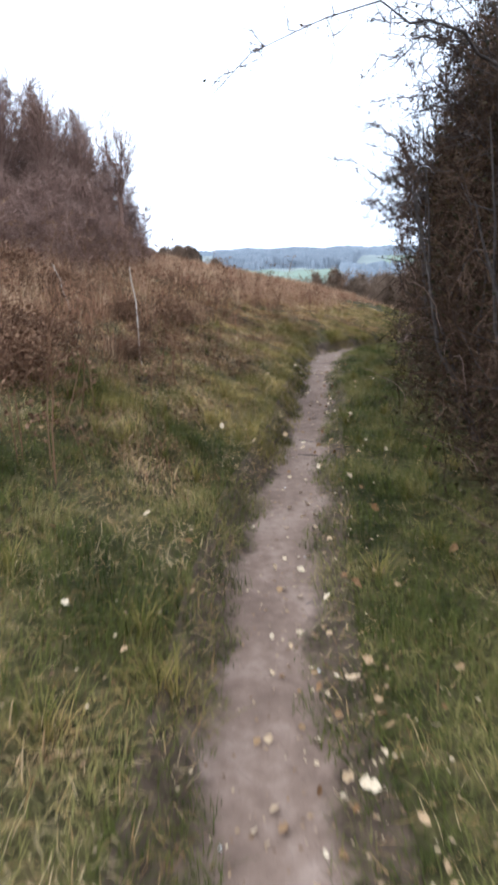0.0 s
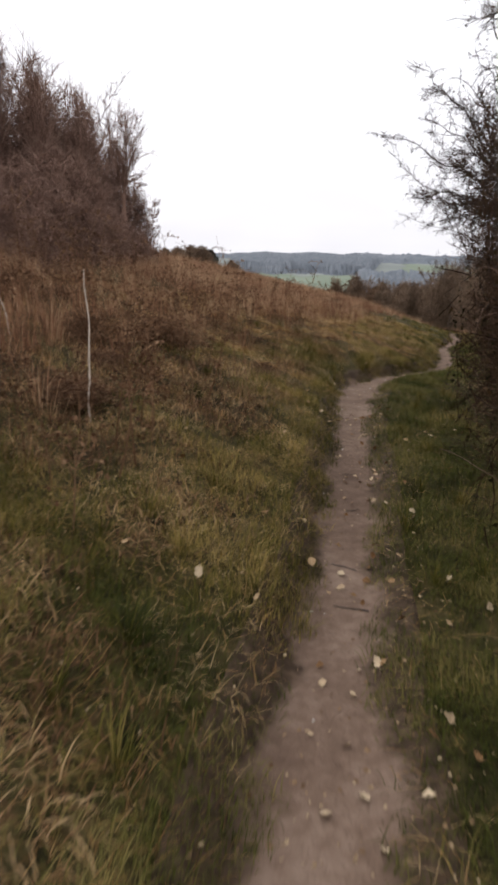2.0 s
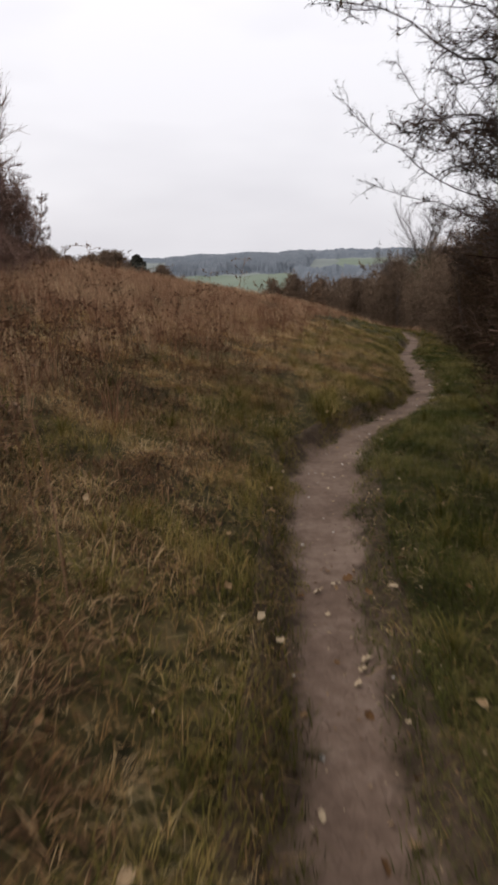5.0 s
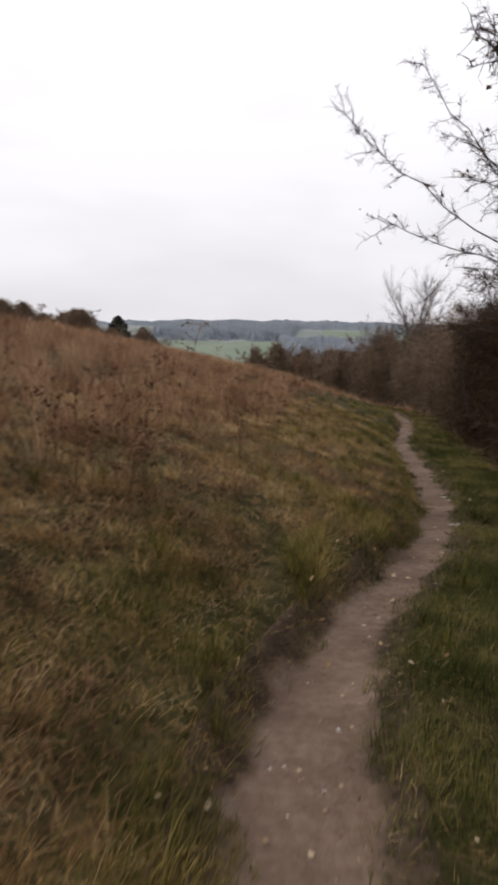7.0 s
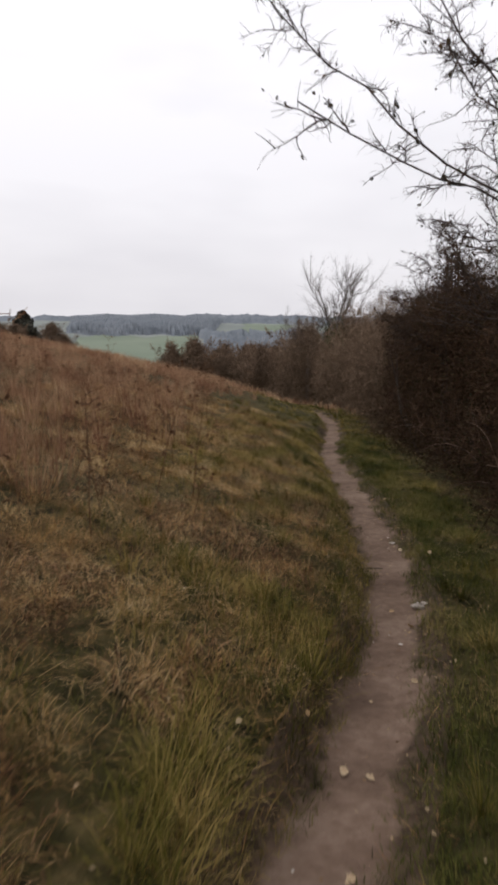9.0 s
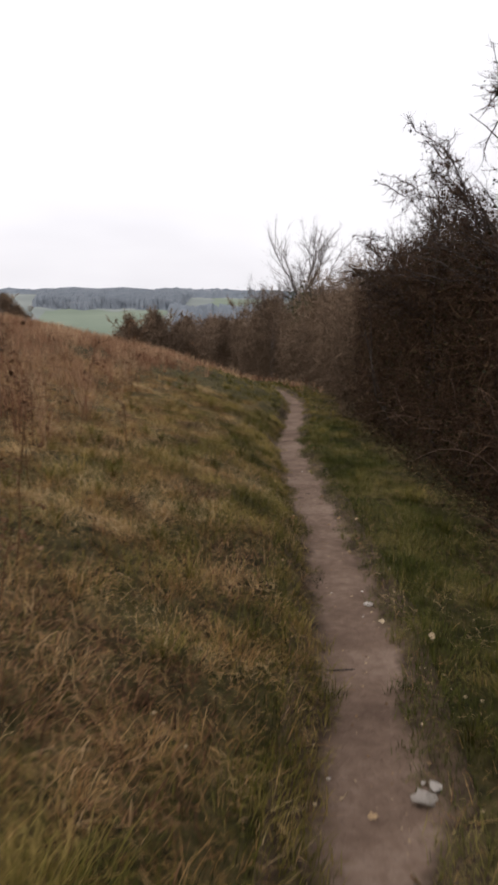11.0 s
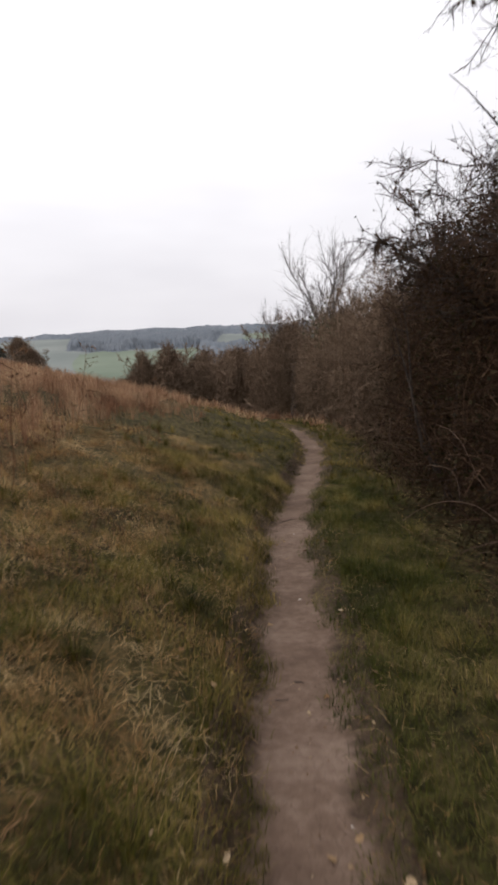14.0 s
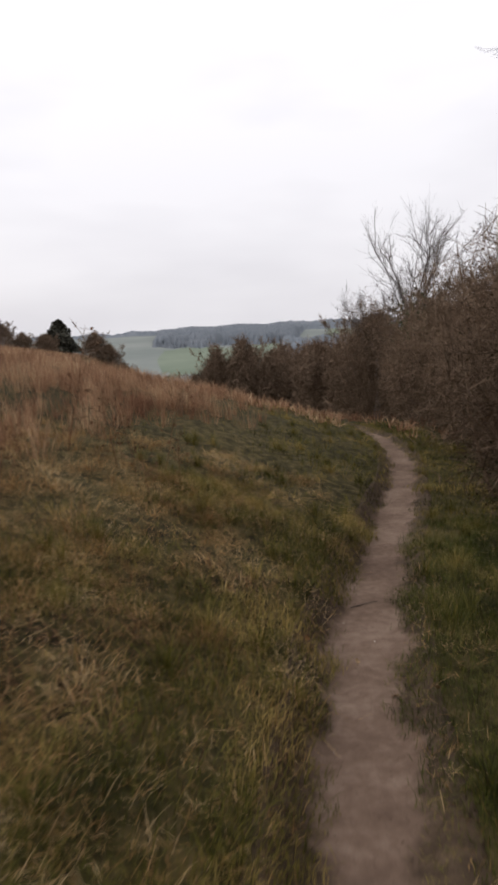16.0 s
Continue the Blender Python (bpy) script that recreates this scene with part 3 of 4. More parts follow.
def shrub(name, seed, height, width, twigs, leaves, reach=0, label="", reach_len=(0.5, 0.95), canes=0, leaf_mat=None, twig_w=0.0058, leaf_size=0.034, upright=0.6, spiky=0.0, mat=None, ragged=0.25, round_top=3.0, tops=0):
    """A thicket-like shrub: stems from the ground, branches, a tangle of twigs that thins out at the top, some leaves."""
    r = np.random.default_rng(seed)
    mat = mat or M_TWIG
    base = new(name)
    ns = 10
    a = r.uniform(0, 2 * np.pi, ns)
    start = np.stack([0.25 * width * np.cos(a) * r.random(ns), 0.25 * width * np.sin(a) * r.random(ns), np.full(ns, -0.08)], 1)
    way = np.stack([np.cos(a) * 0.4, np.sin(a) * 0.4, np.full(ns, 1.5)], 1)
    stems = drawn_in(arcs(r, start, way, r.uniform(0.75, 1.08, ns) * height, 9, 0.09, 0.1), width * 0.36)
    for line, rad in zip(stems, r.uniform(0.010, 0.028, ns)):
        v, f = tubes(line[None], np.linspace(1, 0.2, 9)[None, :] * rad, 5)
        part("stem", mesh_of("stem", v, f, M_BARK if mat is M_TWIG else mat, flat=False), base)
    nb = 70
    p, t = along(r, stems, nb, 0.15, 0.98)
    out = p * np.array([1, 1, 0]) + r.normal(0, 0.5, (nb, 3))
    branches = arcs(r, p, out / (np.linalg.norm(out, axis=1, keepdims=True) + 1e-9) + np.array([0, 0, upright]), r.uniform(0.35, 0.75, nb) * width * 0.55, 6, 0.16, 0.3)
    branches = drawn_in(branches, width * 0.46)
    lines = [branches]
    if reach:
        # long arching thorny sprays towards the path
        p, t = along(r, stems, reach, 0.55, 0.98)
        w = np.stack([r.uniform(-1.0, -0.6, reach), r.normal(0, 0.45, reach), r.uniform(0.0, 0.8, reach)], 1)
        sprays = arcs(r, p, w, r.uniform(*reach_len, reach), 6, 0.2, 0.3)
        if tops:
            # airy shoots standing out of the top
            p, t = along(r, stems, tops, 0.84, 1.0)
            w = np.stack([r.normal(-0.25, 0.45, tops), r.normal(0, 0.45, tops), r.uniform(0.6, 1.1, tops)], 1)
            sprays = np.concatenate([sprays, arcs(r, p, w, r.uniform(0.4, 0.95, tops), 6, 0.22, 0.15)])
            reach += tops
        lines.append(sprays)
        for line, rad in zip(sprays, r.uniform(0.005, 0.010, reach)):
            v, f = tubes(line[None], np.linspace(1, 0.25, 6)[None, :] * rad, 4)
            part("branch", mesh_of("branch", v, f, M_BARK, flat=False), base)
    allb = np.concatenate(lines)
    v, f = tubes(branches, np.linspace(1, 0.3, 6)[None, :] * r.uniform(0.004, 0.009, nb)[:, None], 3)
    tagged(part("branchwork", mesh_of("branchwork", v, f, M_BARK if mat is M_TWIG else mat), base), kind="stuff")
    # twigs on the branches
    n1 = int(twigs * 0.4)
    p, t = along(r, branches, n1, 0.1, 1.0)
    w = t / (np.linalg.norm(t, axis=1, keepdims=True) + 1e-9) + r.normal(0, 0.8, (n1, 3)) + np.array([0, 0, 0.25 + spiky])
    l1 = drawn_in(arcs(r, p, w, r.uniform(0.05, 0.24, n1), 3, 0.3, 0.1), width * 0.54)
    if reach:
        n3 = reach * 30
        p, t = along(r, sprays, n3, 0.08, 1.0)
        w = t / (np.linalg.norm(t, axis=1, keepdims=True) + 1e-9) * 0.5 + r.normal(0, 0.8, (n3, 3))
        l3 = arcs(r, p, w, r.uniform(0.03, 0.17, n3) * r.uniform(0.4, 1.2, n3), 3, 0.4, 0.0)
        l1 = np.concatenate([l1, l3])
        n1 += n3
    # the tangle inside, full to the ground, ragged towards the top
    n2 = int(twigs * 0.6)
    h = r.random(n2) ** 0.9
    ang = r.uniform(0, 2 * np.pi, n2)
    rad = np.sqrt(r.random(n2)) * (1 - h ** round_top) ** 0.5 * (0.86 + 0.14 * np.sin(ang * 3 + seed + h * 5) + 0.10 * np.sin(ang * 7 + 2 * seed) * np.cos(h * 13)) * width * 0.5
    top = height * (1 + ragged * (np.sin(ang * 2 + seed) * 0.4 + np.sin(ang * 5 + 3 * seed) * 0.4)) * 0.92
    p = np.stack([rad * np.cos(ang), rad * np.sin(ang), h * top], 1)
    w = r.normal(size=(n2, 3)) + np.array([0, 0, 0.3 + spiky])
    l2 = arcs(r, p, w, r.uniform(0.12, 0.42, n2) * (1 + 0.4 * h), 3, 0.3, 0.3)
    v1, f1 = ribbons(l1, r.uniform(0.5, 0.9, n1) * twig_w)
    v2, f2 = ribbons(l2, r.uniform(0.6, 1.6, n2) * twig_w)
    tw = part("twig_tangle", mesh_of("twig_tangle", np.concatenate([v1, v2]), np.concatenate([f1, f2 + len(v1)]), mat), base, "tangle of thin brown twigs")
    tagged(tw, kind="stuff")
    if leaves:
        p, t = along(r, l2, leaves, 0.3, 1.0)
        v, f = small_leaves(r, p, r.uniform(0.5, 1.3, leaves) * leaf_size)
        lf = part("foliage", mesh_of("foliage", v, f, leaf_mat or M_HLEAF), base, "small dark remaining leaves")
        tagged(lf, kind="stuff")
    for _ in range(canes):
        # pale canes arching over the outside
        ca = r.uniform(0, 2 * np.pi)
        foot = np.array([[math.cos(ca) * width * 0.48, math.sin(ca) * width * 0.48, r.uniform(-0.05, 1.2)]])
        line = arcs(r, foot, np.array([[math.cos(ca) * 0.25, math.sin(ca) * 0.25 + r.normal(0, 0.5), 1.0]]), np.array([r.uniform(0.25, 0.65)]), 8, 0.2, 2.0)
        v, f = tubes(line, np.linspace(0.0032, 0.0014, 8)[None], 4)
        part("cane", mesh_of("cane", v, f, M_CANE, flat=False), base, "pale arching cane")
    tagged(base, label, "shrub")
    return base


def stand(ob, x, y, turn=0.0, size=1.0, tall=1.0, sink=0.0):
    return pose(x, y, ground_z(x, y) - sink, 0, 0, turn) @ Matrix.Diagonal((size, size, size * tall, 1))


def plant(kind, spots, group):
    """The first spot takes the thing itself, the others copies. spots: x, y, turn, size, height."""
    for i, (x, y, turn, size, tall) in enumerate(spots):
        if i == 0:
            tagged(kind, group=group)
            first = (x, y, turn, size, tall)
        else:
            copy_thing(kind, stand(kind, x, y, turn, size, tall))
    kind.matrix_basis = stand(kind, *spots[0])


def hedge():
    kinds = [
        shrub("hawthorn_shrub", 11, 3.2, 2.0, 11500, 9000, 0, "dense dark brown hawthorn shrub with tangled bare twigs", canes=12),
        shrub("hawthorn_shrub", 12, 3.3, 2.0, 10500, 6500, 16, "tall dark hawthorn shrub with thorny sprays over the path", reach_len=(0.5, 1.1), canes=4),
        shrub("hawthorn_shrub", 13, 3.1, 2.1, 11500, 8000, 9, "brown leafless hawthorn shrub in the hedge", reach_len=(0.4, 0.8), canes=12, tops=34),
        shrub("hazel_shrub", 14, 3.1, 2.5, 11000, 1500, 0, "leafless mid-brown hazel shrub in the far hedge", canes=8, twig_w=0.0085, mat=M_HAZEL, round_top=2.2, ragged=0.3, spiky=0.2),
    ]
    # x, y, kind, size, height
    row = [(2.05, 2.4, 0, 1.0, 0.85), (2.2, 4.0, 0, 1.0, 0.95), (2.25, 5.5, 0, 1.0, 1.05), (2.6, 7.0, 0, 1.0, 1.2), (2.92, 8.7, 0, 1.0, 1.38), (3.4, 10.2, 2, 1.0, 1.25), (4.35, 12.5, 1, 1.0, 0.95),
           (4.95, 13.9, 2, 1.0, 0.92), (5.65, 15.4, 2, 1.0, 0.95), (6.15, 16.9, 2, 1.0, 0.92), (6.65, 18.5, 2, 1.0, 0.92), (7.05, 20.1, 2, 1.0, 1.0), (7.5, 21.8, 0, 1.0, 1.02), (7.95, 23.4, 2, 1.0, 1.0),
           (8.3, 25.1, 3, 0.95, 1.0), (9.2, 26.9, 3, 0.8, 1.05), (9.45, 28.8, 3, 1.05, 1.0), (10.2, 30.9, 3, 0.85, 0.95), (10.2, 32.9, 3, 1.15, 0.92), (10.35, 35.4, 3, 0.9, 0.85), (9.8, 37.8, 3, 1.2, 0.86),
           (11.8, 32.0, 3, 1.2, 0.95), (12.0, 35.6, 3, 1.2, 0.95), (9.6, 24.4, 3, 1.1, 1.05), (10.6, 28.0, 3, 1.1, 1.0), (3.9, 6.4, 2, 1.1, 1.1), (4.3, 8.6, 0, 1.1, 1.1), (7.9, 17.6, 2, 1.1, 0.9)]
    for k in range(4):
        plant(kinds[k], [(x, y, (i * 67) % 40 - 20, size, tall) for i, (x, y, q, size, tall) in enumerate(row) if q == k], "hedge shrubs")


hedge()


def scrub():
    """Bare scrub: the tall thicket up the hill, brush at its foot, the bushes over the crest and low scrub on the skyline."""
    tall = shrub("bare_thicket", 31, 4.0, 2.6, 12000, 0, 0, "tall leafless brown thicket on the hillside", twig_w=0.015, upright=0.9, spiky=0.35, mat=M_THICKET, ragged=0.4, round_top=2.0)
    spots = [(-3.6, 22.3, 0.5), (-4.3, 22.4, 0.74), (-5.2, 21.8, 0.95), (-6.3, 22.2, 1.1), (-7.6, 21.3, 1.2), (-9.1, 21.3, 1.25), (-5.6, 24.2, 0.95), (-7.2, 25.0, 1.1), (-8.8, 24.3, 1.2), (-10.7, 22.3, 1.3), (-12.3, 20.5, 1.3)]
    plant(tall, [(x, y, i * 77, s, 0.95) for i, (x, y, s) in enumerate(spots)], "hillside thicket")
    brush = shrub("brushwood", 33, 1.5, 2.1, 4200, 0, 0, "low leafless reddish-brown brushwood below the thicket", twig_w=0.011, upright=0.8, spiky=0.5, mat=M_THICKET, ragged=0.5, round_top=1.5)
    r = np.random.default_rng(34)
    spots = []
    for i in range(64):
        y = r.uniform(11.0, 21.5)
        x = -2.0 - 0.10 * (y - 11) - r.uniform(0, 1) * 6.0
        inside = 0.2 - 0.222 * (y - 4) - x
        grow = 0.45 + 0.70 * float(smooth(y, 11, 20)) * float(smooth(inside, 0.0, 1.6))
        spots.append((x, y, r.uniform(0, 360), grow * r.uniform(0.85, 1.15), r.uniform(0.8, 1.1)))
    plant(brush, spots, "brushwood on the slope")
    low = shrub("scrub_bush", 32, 2.6, 3.2, 8500, 0, 0, "leafless brown bush on the hill crest", twig_w=0.027, upright=0.6, spiky=0.0, mat=M_BUSH, ragged=0.15, round_top=1.8)
    spots = [(4.6, 55, 0.62, 1.3), (5.8, 55, 0.95, 1.5), (7.2, 54.5, 1.15, 1.5), (8.8, 54, 1.15, 1.3), (10.4, 53, 1.15, 1.35), (12.0, 52, 1.2, 1.35), (13.8, 50, 1.25, 1.4), (12.4, 46, 1.2, 1.4), (11.0, 42.5, 1.1, 1.3), (13.2, 42, 1.3, 1.35), (16.0, 47, 1.4, 1.5), (10.2, 47.5, 0.95, 1.35), (5.2, 57, 0.72, 1.4), (6.5, 57.3, 0.95, 1.45), (8.0, 57, 1.1, 1.5), (9.6, 56, 1.2, 1.5), (11.2, 55, 1.2, 1.5)]
    spots += [(-11.5 + 0.95 * i, 50 + 1.7 * i, 0.78 + 0.1 * (i % 3) - 0.04 * i, 0.8) for i in range(8)]
    spots += [(-2.5 - 0.75 * i, 31 + 3.2 * i, 0.36 + 0.08 * (i % 2), 0.85) for i in range(4)]
    spots += [(-3.0 + 0.95 * i, 71 + 0.5 * i, 0.85 - 0.05 * i, 0.9) for i in range(8)]
    plant(low, [(x, y, i * 97, s, t) for i, (x, y, s, t) in enumerate(spots)], "bushes on the crest")


scrub()


def brambles():
    """Low heaps of dead bramble and broken stems on the bank."""
    kind = shrub("dead_bramble", 51, 0.55, 1.3, 2000, 3200, 0, "low tangle of dead brown bramble on the bank", twig_w=0.0065, leaf_size=0.035, upright=0.3, mat=M_WEED, leaf_mat=M_WEED, ragged=0.4, round_top=1.6, canes=6)
    r = np.random.default_rng(61)
    spots = []
    for i in range(26):
        y = r.uniform(4.6, 10.5)
        d = -r.uniform(1.7, 5.2)
        spots.append((float(path_x(y)) + d, y, r.uniform(0, 360), r.uniform(0.4, 0.85), r.uniform(0.35, 0.65)))
    plant(kind, spots, "brambles on the bank")


brambles()


def bare_tree(name, seed, x, y, height, fork, spread, label, ivy=0, bark=None):
    """A leafless tree: trunk, upswept limbs, branches and fine twigs."""
    r = np.random.default_rng(seed)
    bark = bark or M_ASH
    base = new(name)
    base.matrix_basis = pose(x, y, ground_z(x, y))
    trunk = arcs(r, np.array([[0, 0, -0.1]]), np.array([[0.03, 0, 1.0]]), np.array([fork + 0.1]), 6, 0.03, 0)
    v, f = tubes(trunk, np.linspace(0.13, 0.09, 6)[None, :] * height / 6, 8)
    part("trunk", mesh_of("trunk", v, f, bark, flat=False), base, "dark bare trunk")
    n = 9
    a = np.arange(n) * 2.4
    start = np.repeat(trunk[:, -1], n, 0) - np.array([0, 0, 1.0]) * r.uniform(0, 0.5, (n, 1))
    way = np.stack([np.cos(a) * spread, np.sin(a) * spread, np.full(n, 1.0)], 1) * np.array([1, 1, 1]) + r.normal(0, 0.1, (n, 3))
    limbs = arcs(r, start, way, (height - fork) * r.uniform(0.75, 1.08, n), 8, 0.09, -0.25)
    for line, rad in zip(limbs, r.uniform(0.016, 0.028, n)):
        v, f = tubes(line[None], np.linspace(1, 0.18, 8)[None, :] * rad * height / 6, 5)
        part("limb", mesh_of("limb", v, f, bark, flat=False), base)
    nb = 130
    p, t = along(r, limbs, nb, 0.12, 0.95)
    t = t / np.linalg.norm(t, axis=1, keepdims=True)
    br = arcs(r, p, t + r.normal(0, 0.38, (nb, 3)), r.uniform(0.4, 1.2, nb) * height / 6, 6, 0.1, -0.2)
    v, f = tubes(br, np.linspace(1, 0.25, 6)[None, :] * r.uniform(0.008, 0.015, nb)[:, None] * height / 6, 4)
    tagged(part("branchwork", mesh_of("branchwork", v, f, bark), base), kind="stuff")
    nt = 1800
    p, t = along(r, br, nt, 0.1, 1.0)
    t = t / np.linalg.norm(t, axis=1, keepdims=True)
    v, f = ribbons(arcs(r, p, t + r.normal(0, 0.45, (nt, 3)), r.uniform(0.2, 0.6, nt) * height / 6, 4, 0.12, -0.1), r.uniform(0.006, 0.010, nt))
    tagged(part("twig_spray", mesh_of("twig_spray", v, f, bark), base), kind="stuff")
    if ivy:
        p, _ = along(r, trunk, ivy, 0.2, 1.0)
        p = p + r.normal(0, 1, (ivy, 3)) * np.array([0.30, 0.30, 0.25]) + np.array([0, 0, 0.55])
        v, f = small_leaves(r, p, r.uniform(0.06, 0.12, ivy))
        tagged(part("ivy", mesh_of("ivy", v, f, M_IVY), base, "dark green ivy round the trunk"), kind="stuff")
    return tagged(base, label, "tree")


bare_tree("bare_tree", 5, 11.55, 39.3, 6.7, 3.2, 0.55, "leafless tree with upswept limbs and ivied trunk", 3600)
bare_tree("bare_tree", 6, 10.55, 40.0, 4.9, 2.4, 0.9, "smaller leafless tree leaning beside the ivied one")
bare_tree("bare_tree", 8, 13.6, 37.5, 5.2, 2.6, 0.4, "slim leafless tree rising from the hedge")
for i, (x, y, h) in enumerate([(-3.35, 19.2, 3.6), (-4.5, 20.2, 4.0), (-5.6, 20.0, 4.4), (-7.0, 20.5, 4.6), (-8.2, 20.2, 4.8)]):
    bare_tree("bare_sapling", 40 + i, x, y, h, h * 0.45, 0.16, "thin bare sapling rising out of the thicket", bark=M_THICKET)


def hawthorn(seed, x, y, crotch, radius, limbs, label, inner=10):
    """A bare hawthorn: a short trunk and crooked, thorny limbs, each from the crotch over a knee to its tip (places in the world)."""
    r = np.random.default_rng(seed)
    base = new("hawthorn_tree")
    base.matrix_basis = pose(x, y, ground_z(x, y))
    origin = np.array(base.matrix_basis.translation)
    trunk = arcs(r, np.array([[0, 0, -0.1]]), np.array([[0.0, 0.02, 1.0]]), np.array([crotch + 0.1]), 7, 0.05, 0)
    v, f = tubes(trunk, np.linspace(1.4, 1.0, 7)[None, :] * radius, 8)
    part("trunk", mesh_of("trunk", v, f, M_BARK, flat=False), base, "dark fissured hawthorn trunk")
    # the full inner crown above the hedge
    top = trunk[0, -1] + origin
    for _ in range(inner):
        tip = top + np.array([r.uniform(-1.35, 0.3), r.uniform(-0.9, 0.9), r.uniform(0.1, 1.5)])
        limbs = limbs + [(top * 0.5 + tip * 0.5 + np.array([0, 0, 0.25]), tip)]
    for knee, tip in limbs:
        a, b, c = trunk[0, -1], np.array(knee) - origin, np.array(tip) - origin
        k = np.linspace(0, 1, 14)[:, None]
        line = a * (1 - k) ** 2 + 2 * b * k * (1 - k) + c * k ** 2
        line[1:] += r.normal(0, 0.028, (13, 3))
        v, f = tubes(line[None], (0.0028 + (0.42 * radius - 0.0028) * (1 - k[:, 0]) ** 1.6)[None], 6)
        part("limb", mesh_of("limb", v, f, M_BARK, flat=False), base)
        n = 36
        place = r.uniform(0.22, 1.0, n)
        i = np.minimum((place * 13).astype(int), 12)
        w = (place * 13 - i)[:, None]
        p, t = line[i] * (1 - w) + line[i + 1] * w, line[i + 1] - line[i]
        t = t / np.linalg.norm(t, axis=1, keepdims=True)
        side = arcs(r, p, 0.8 * t + r.normal(0, 0.6, (n, 3)), r.uniform(0.12, 0.62, n) * (1.2 - 0.85 * place), 7, 0.22, 0.1)
        v, f = tubes(side, np.linspace(0.0034, 0.0013, 7)[None, :].repeat(n, 0), 4)
        tagged(part("branchwork", mesh_of("branchwork", v, f, M_BARK), base), kind="stuff")
        m = 760
        p, t = along(r, np.concatenate([side, line[7:14][None]]), m, 0.0, 1.0)
        t = t / (np.linalg.norm(t, axis=1, keepdims=True) + 1e-9)
        w = arcs(r, p, 0.6 * t + r.normal(0, 0.7, (m, 3)), r.uniform(0.012, 0.11, m), 4, 0.3, 0.0)
        v, f = ribbons(w, r.uniform(0.0024, 0.0048, m))
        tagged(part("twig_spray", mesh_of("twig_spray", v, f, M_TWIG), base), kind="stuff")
        q = 60
        p, t = along(r, w, q, 0.5, 1.0)
        v, f = small_leaves(r, p, r.uniform(0.012, 0.032, q))
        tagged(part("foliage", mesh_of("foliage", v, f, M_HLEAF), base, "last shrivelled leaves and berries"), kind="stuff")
    return tagged(base, label, "tree")


hawthorn(9, 2.45, 5.2, 1.9, 0.05, [((1.3, 4.5, 3.5), (-0.12, 3.75, 2.2)), ((1.7, 5.0, 3.4), (0.78, 4.95, 2.5)), ((1.9, 5.3, 3.0), (0.9, 5.5, 3.05)), ((2.0, 5.4, 3.4), (1.15, 5.6, 3.5)), ((2.1, 4.7, 3.2), (1.1, 4.5, 3.0)),
    ((2.2, 5.3, 2.9), (1.25, 5.2, 2.35)), ((2.3, 5.6, 3.5), (1.7, 5.7, 3.7)), ((2.4, 4.6, 3.3), (1.6, 4.2, 3.1)), ((1.8, 6.0, 2.8), (1.2, 6.4, 2.7))], "bare hawthorn tree overhanging the footpath", 24)
hawthorn(10, 3.1, 9.7, 1.9, 0.055, [((2.2, 9.8, 2.9), (1.55, 9.87, 3.35)), ((2.4, 10.0, 2.6), (1.72, 10.24, 2.95)), ((2.2, 9.8, 2.4), (1.2, 9.9, 2.72)), ((2.4, 10.1, 2.2), (1.75, 10.35, 2.1)), ((2.6, 9.5, 3.2), (1.95, 9.5, 3.95)),
    ((2.7, 10.0, 3.2), (2.25, 10.1, 3.9)), ((2.5, 9.2, 2.8), (1.9, 9.0, 3.2)), ((2.9, 9.3, 3.4), (2.6, 9.0, 4.1)), ((2.4, 9.6, 2.2), (1.8, 9.5, 1.75)), ((2.5, 9.9, 2.6), (1.95, 9.9, 2.5))], "crooked bare hawthorn standing in the hedge", 34)
hawthorn(12, 5.0, 13.75, 2.0, 0.034, [((3.29, 13.94, 2.00), (2.01, 14.04, 3.15)), ((3.41, 13.22, 1.64), (2.19, 12.86, 2.07)), ((3.53, 13.82, 2.36), (2.69, 13.82, 3.38)), ((3.77, 13.58, 2.60), (3.11, 13.58, 3.68)), ((3.65, 13.34, 2.12), (2.87, 13.22, 2.48)),
    ((3.89, 14.18, 2.48), (3.17, 14.42, 3.08)), ((4.13, 13.58, 2.84), (3.65, 13.34, 3.80)), ((3.77, 13.82, 1.76), (3.17, 13.82, 1.82))], "thorny bare hawthorn reaching over the bend of the path")
hawthorn(14, 6.45, 17.6, 2.0, 0.036, [((5.6, 17.5, 1.6), (4.7, 17.5, 1.98)), ((5.8, 17.7, 1.8), (5.0, 17.8, 2.5)), ((6.1, 19.0, 1.7), (5.5, 19.6, 1.75)), ((6.1, 18.3, 1.9), (5.75, 18.6, 2.2)), ((6.2, 19.2, 1.5), (5.75, 20.0, 1.7)), ((6.3, 19.5, 1.4), (5.9, 20.4, 1.4)), ((6.2, 17.2, 2.0), (5.5, 16.8, 2.5)),
    ((6.1, 17.4, 2.0), (5.3, 17.2, 2.85)), ((6.3, 18.6, 2.1), (5.9, 19.2, 2.7))], "bare hawthorn with crooked twigs above the hedge")
hawthorn(15, 6.95, 20.3, 1.75, 0.036, [((6.4, 20.2, 1.4), (5.75, 20.2, 1.7))], "low bare hawthorn growing through the hedge top", 10)


